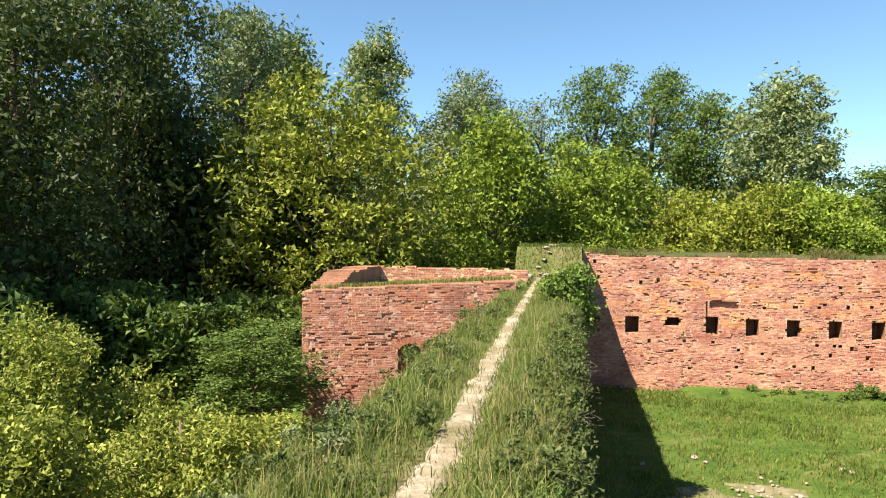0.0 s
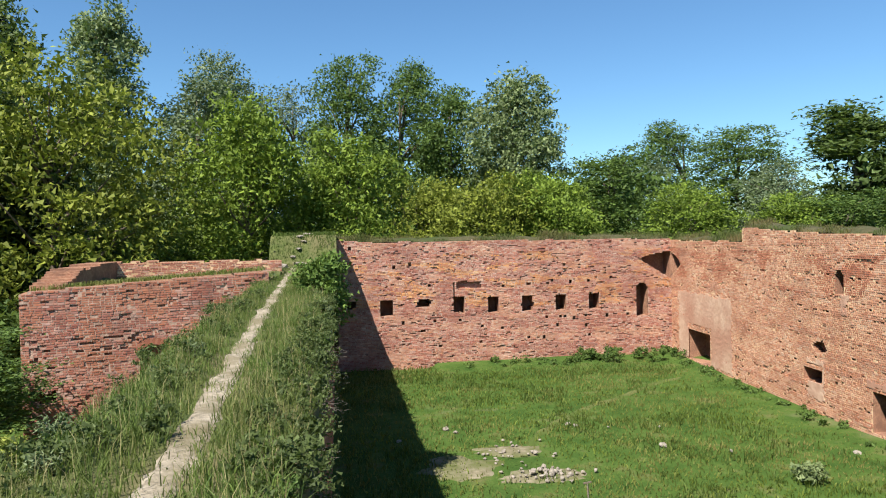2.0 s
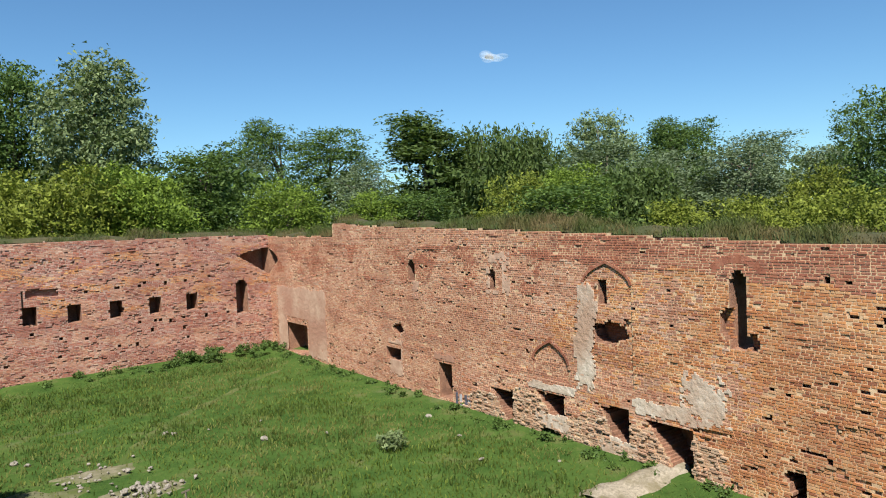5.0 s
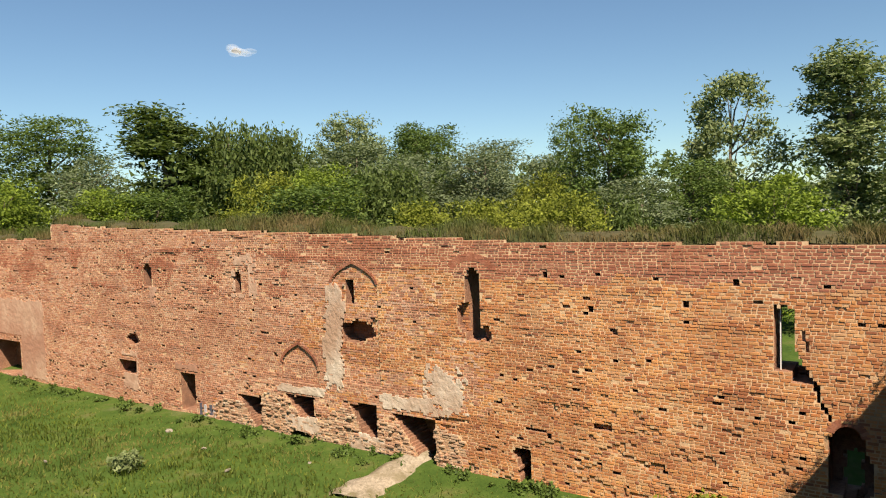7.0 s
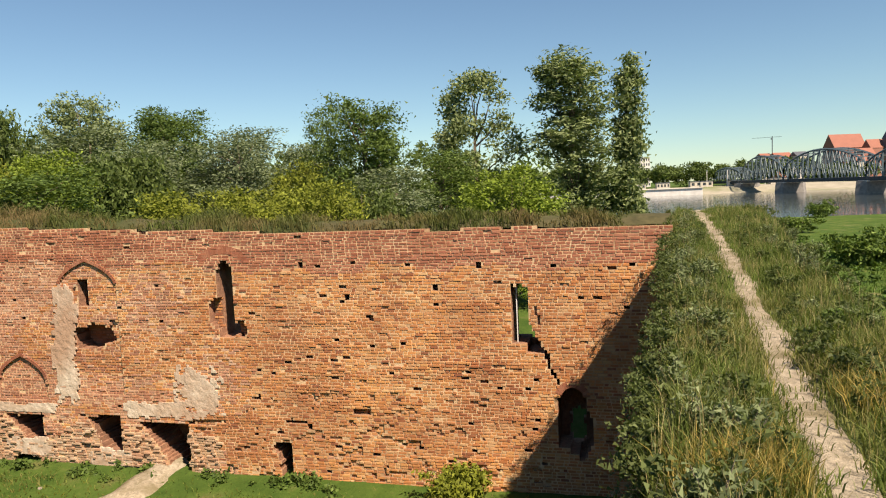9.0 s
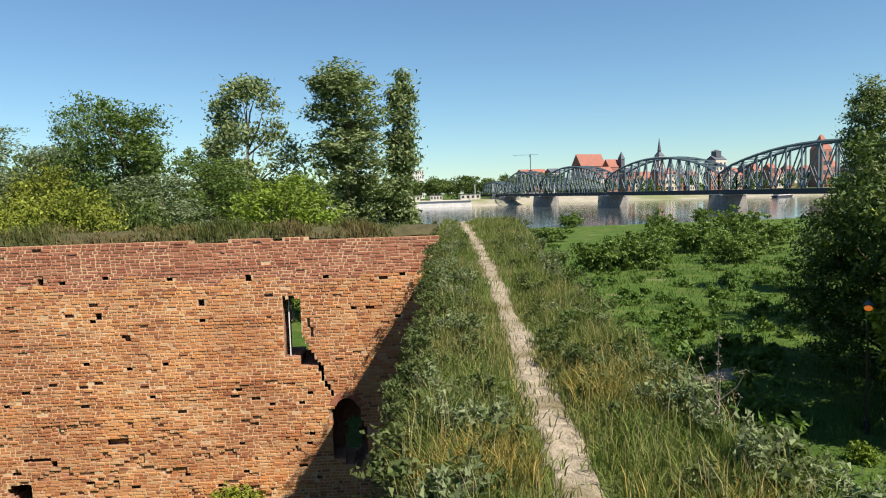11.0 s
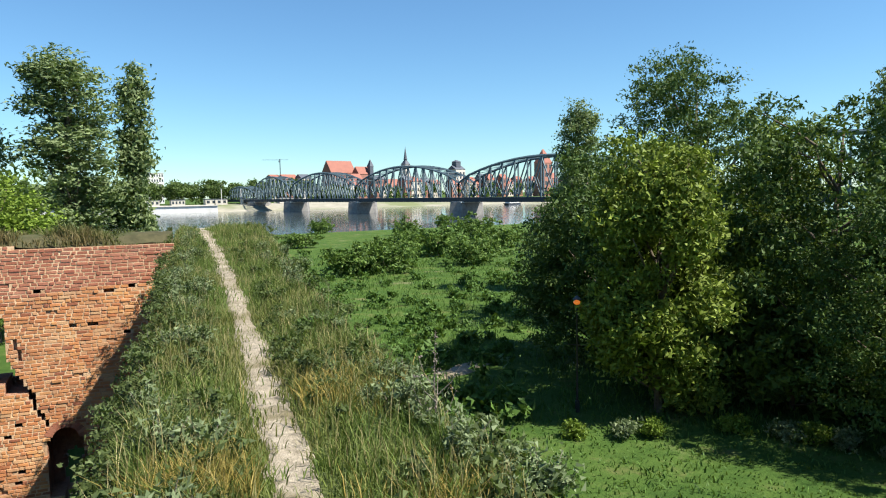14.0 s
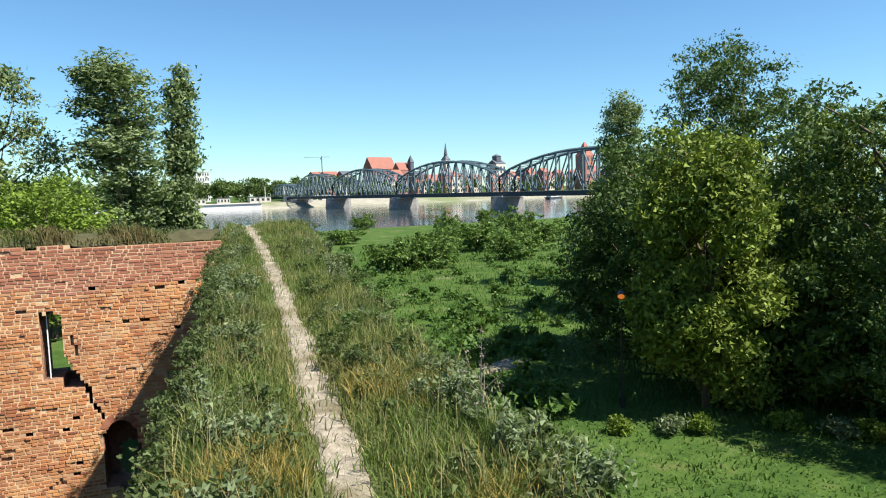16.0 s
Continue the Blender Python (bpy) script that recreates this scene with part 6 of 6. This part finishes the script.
# a denser belt below the tall trees north of the castle
spots = []
for k in range(90):
    az = radians(rng.uniform(-24, 26))
    d = rng.uniform(98, 108)
    q, top = rng.uniform(2.6, 4.2), rng.uniform(14, 26) * (0.75 if az < radians(-14) else 1.0)
    for z in (q, top * 0.4, top * 0.7, top - q):
        spots.append((-math.sin(az) * d + rng.normal(0, 1), math.cos(az) * d + rng.normal(0, 1), 1.4 + z, q))
wood("north_woods", "mid-green woodland belt north of the castle ruin", spots, 50000, 0.5, 0.9, LEAF["broad"], 78)

# small fair-weather cloud
bm = bmesh.new()
rng = np.random.default_rng(80)
for k in range(9):
    bmesh.ops.create_icosphere(bm, subdivisions=2, radius=1.0, matrix=Matrix.Translation((rng.normal(0, 15), rng.normal(0, 8), rng.normal(0, 7))) @ Matrix.Diagonal((rng.uniform(14, 24), 14, rng.uniform(8, 13), 1)))
cm = Mat("thin_cloud_vapour", 1.0, 0.0)
cm.base((0.9, 0.92, 0.95))
veil = cm.add("ShaderNodeBsdfTransparent")
mixer = cm.add("ShaderNodeMixShader", Fac=0.08)
cm.l.new(veil.outputs[0], mixer.inputs[1])
cm.l.new(cm.b.outputs[0], mixer.inputs[2])
cm.l.new(mixer.outputs[0], cm.n["Material Output"].inputs["Surface"])
me = bpy.data.meshes.new("cloud")
bm.to_mesh(me)
bm.free()
me.materials.append(cm.m)
me.polygons.foreach_set("use_smooth", np.ones(len(me.polygons), dtype=bool))
cl = tagged(new("cloud", me), "small thin white fair-weather cloud", "cloud")
cl.matrix_basis = pose(1540, 1570, 506, 0, 0, -44)
cl.visible_shadow = False

# ---- meadow on the river side ----
MEADOW = leaf_material("meadow_herb_leaves", (0.035, 0.078, 0.013), (0.088, 0.155, 0.03))
rng = np.random.default_rng(90)
mp, mh = [], []
while len(mp) < 36000:
    d = 9 + 90 * rng.random() ** 1.6
    az = radians(rng.uniform(-152, -94))
    x, y = -math.sin(az) * d, math.cos(az) * d
    if (y > -3.6 - 0.165 * x and x < 32) or (abs(x - 29.0 - 0.33 * (y + 15.6)) < 0.8 and -19.5 < y < -12):
        continue
    mp.append((x, y, 1.36 + 0.22 * fbm(x * 0.16, y * 0.16)))
    mh.append((0.15 if d < 26 else 0.26) * (1 + 0.8 * fbm(x * 0.3, y * 0.3)) * (1 + d / 90))
tagged(blades("meadow_grass", mp, mh, 0.055, 0.8, MEADOW, 91), "rough green meadow grass", "grass", kind="stuff")
herbs = []
for _ in range(420):
    d = 24 + 80 * rng.random() ** 1.3
    az = radians(rng.uniform(-124, -100))
    x, y = -math.sin(az) * d, math.cos(az) * d
    if y < -5.5 - 0.165 * x:
        q = rng.uniform(0.25, 0.6)
        herbs.append((x, y, 1.4 + q * 0.4, q))
wood("meadow_herbs", "broad-leaved green herbs over the meadow", herbs, 26000, 0.2, 0.22, MEADOW, 92)
plant_trees("meadow_bush", [(70.6, -25.7, 2.4, 3.4), (70.5, -30.1, 2.6, 3.6), (72.5, -41.9, 2.9, 3.8), (85, -43.9, 3.0, 4.0), (113, -33.6, 2.2, 4.0), (92, -58, 2.8, 4.6), (78, -34, 2.8, 3.4),
                            (100, -48, 2.4, 4.4), (130, -60, 2.6, 3.0), (150, -48, 2.4, 3.0), (160, -85, 3, 3), (120, -70, 3.0, 4.0)], ground_z)
for k, (x, y, s) in enumerate([(19.0, -15.2, 0.6), (18.2, -16.9, 0.7), (16.6, -20.4, 0.8), (13.5, -22.2, 0.9), (17.8, -17.8, 0.7), (15.1, -21.2, 0.9), (14.4, -21.8, 0.7), (12.0, -22.6, 0.9)]):
    leafy_shrub("meadow_weed", "leafy weed at the edge of the trees' shade", (x, y, 1.3), s * 0.75, 0.75, 900, 0.08, LEAF["weed"] if k % 2 else LEAF["maple_bright"], 120 + k, 7)

# street lamp with an orange dome in the trees' shade
lamp = thing("street_lamp", "street lamp on a shade-darkened pole with an orange glass dome", "street lamp", at=pose(21.2, -17.1, 1.35))
v, f = tube([(0, 0, 0), (0, 0, 0.5), (0, 0, 0.52), (0, 0, 4.2)], [0.10, 0.09, 0.045, 0.032], 10)
# pole colour taken almost to black to put the trees' shade into it
link_mesh("pole", v, f, paint("shade_darkened_pole", (0.022, 0.02, 0.02)), lamp)
om = Mat("orange_glass", 0.3, 0.5)
om.base((0.75, 0.24, 0.04))
# the lamp is unlit; weak emission stands in for sun through the glass
om.b.inputs["Emission Color"].default_value = (1.0, 0.25, 0.03, 1)
om.b.inputs["Emission Strength"].default_value = 0.25
bm = bmesh.new()
bmesh.ops.create_uvsphere(bm, u_segments=12, v_segments=8, radius=0.11, matrix=Matrix.Translation((0, 0, 4.35)) @ Matrix.Diagonal((1.2, 1.2, 0.85, 1)))
part("lamp_dome", bm, om.m, lamp, "orange dome with a faint glow added for sun through the glass")
bm = bmesh.new()
bmesh.ops.create_cone(bm, cap_ends=True, segments=12, radius1=0.16, radius2=0.04, depth=0.14, matrix=Matrix.Translation((0, 0, 4.54)))
part("lamp_cap", bm, SLATE, lamp)

# tall dry stalk beside the path
stalk = thing("dry_stalk", "tall dry branching weed stalk on the wall's outer edge", "weed", at=pose(5.1, -2.85, 7.9))
v, f = tube([(0, 0, 0), (0.01, 0.01, 0.5), (-0.01, 0, 0.95)], [0.010, 0.007, 0.003], 5)
for k in range(9):
    a = k * 2.4
    z = 0.04 + 0.05 * k
    w, g = tube([(0, 0, z), (0.13 * math.cos(a), 0.13 * math.sin(a), z + 0.12), (0.2 * math.cos(a), 0.2 * math.sin(a), z + 0.26)], [0.006, 0.004, 0.002], 4)
    f += [tuple(i + len(v) for i in q) for q in g]
    v += w
link_mesh("stem", v, f, TWIG, stalk)
sd = np.random.default_rng(7)
w, g = leaf_cloud(np.array([(sd.normal(0, 0.02), sd.normal(0, 0.02), 0.55 + 0.4 * sd.random()) for _ in range(70)] + [(0.2 * math.cos(k * 2.4) + sd.normal(0, 0.02), 0.2 * math.sin(k * 2.4) + sd.normal(0, 0.02), 0.3 + 0.05 * k) for k in range(9) for _ in range(6)]), np.zeros((124, 3)), 0.016, sd)
tagged(link_mesh("seed_head", w, g, TWIG, stalk), kind="stuff")

# ---- bricks that can be told apart ----
for body, row, face in NEAR:
    ob = link_mesh("brick", row, face, BRICK_ONE, body)
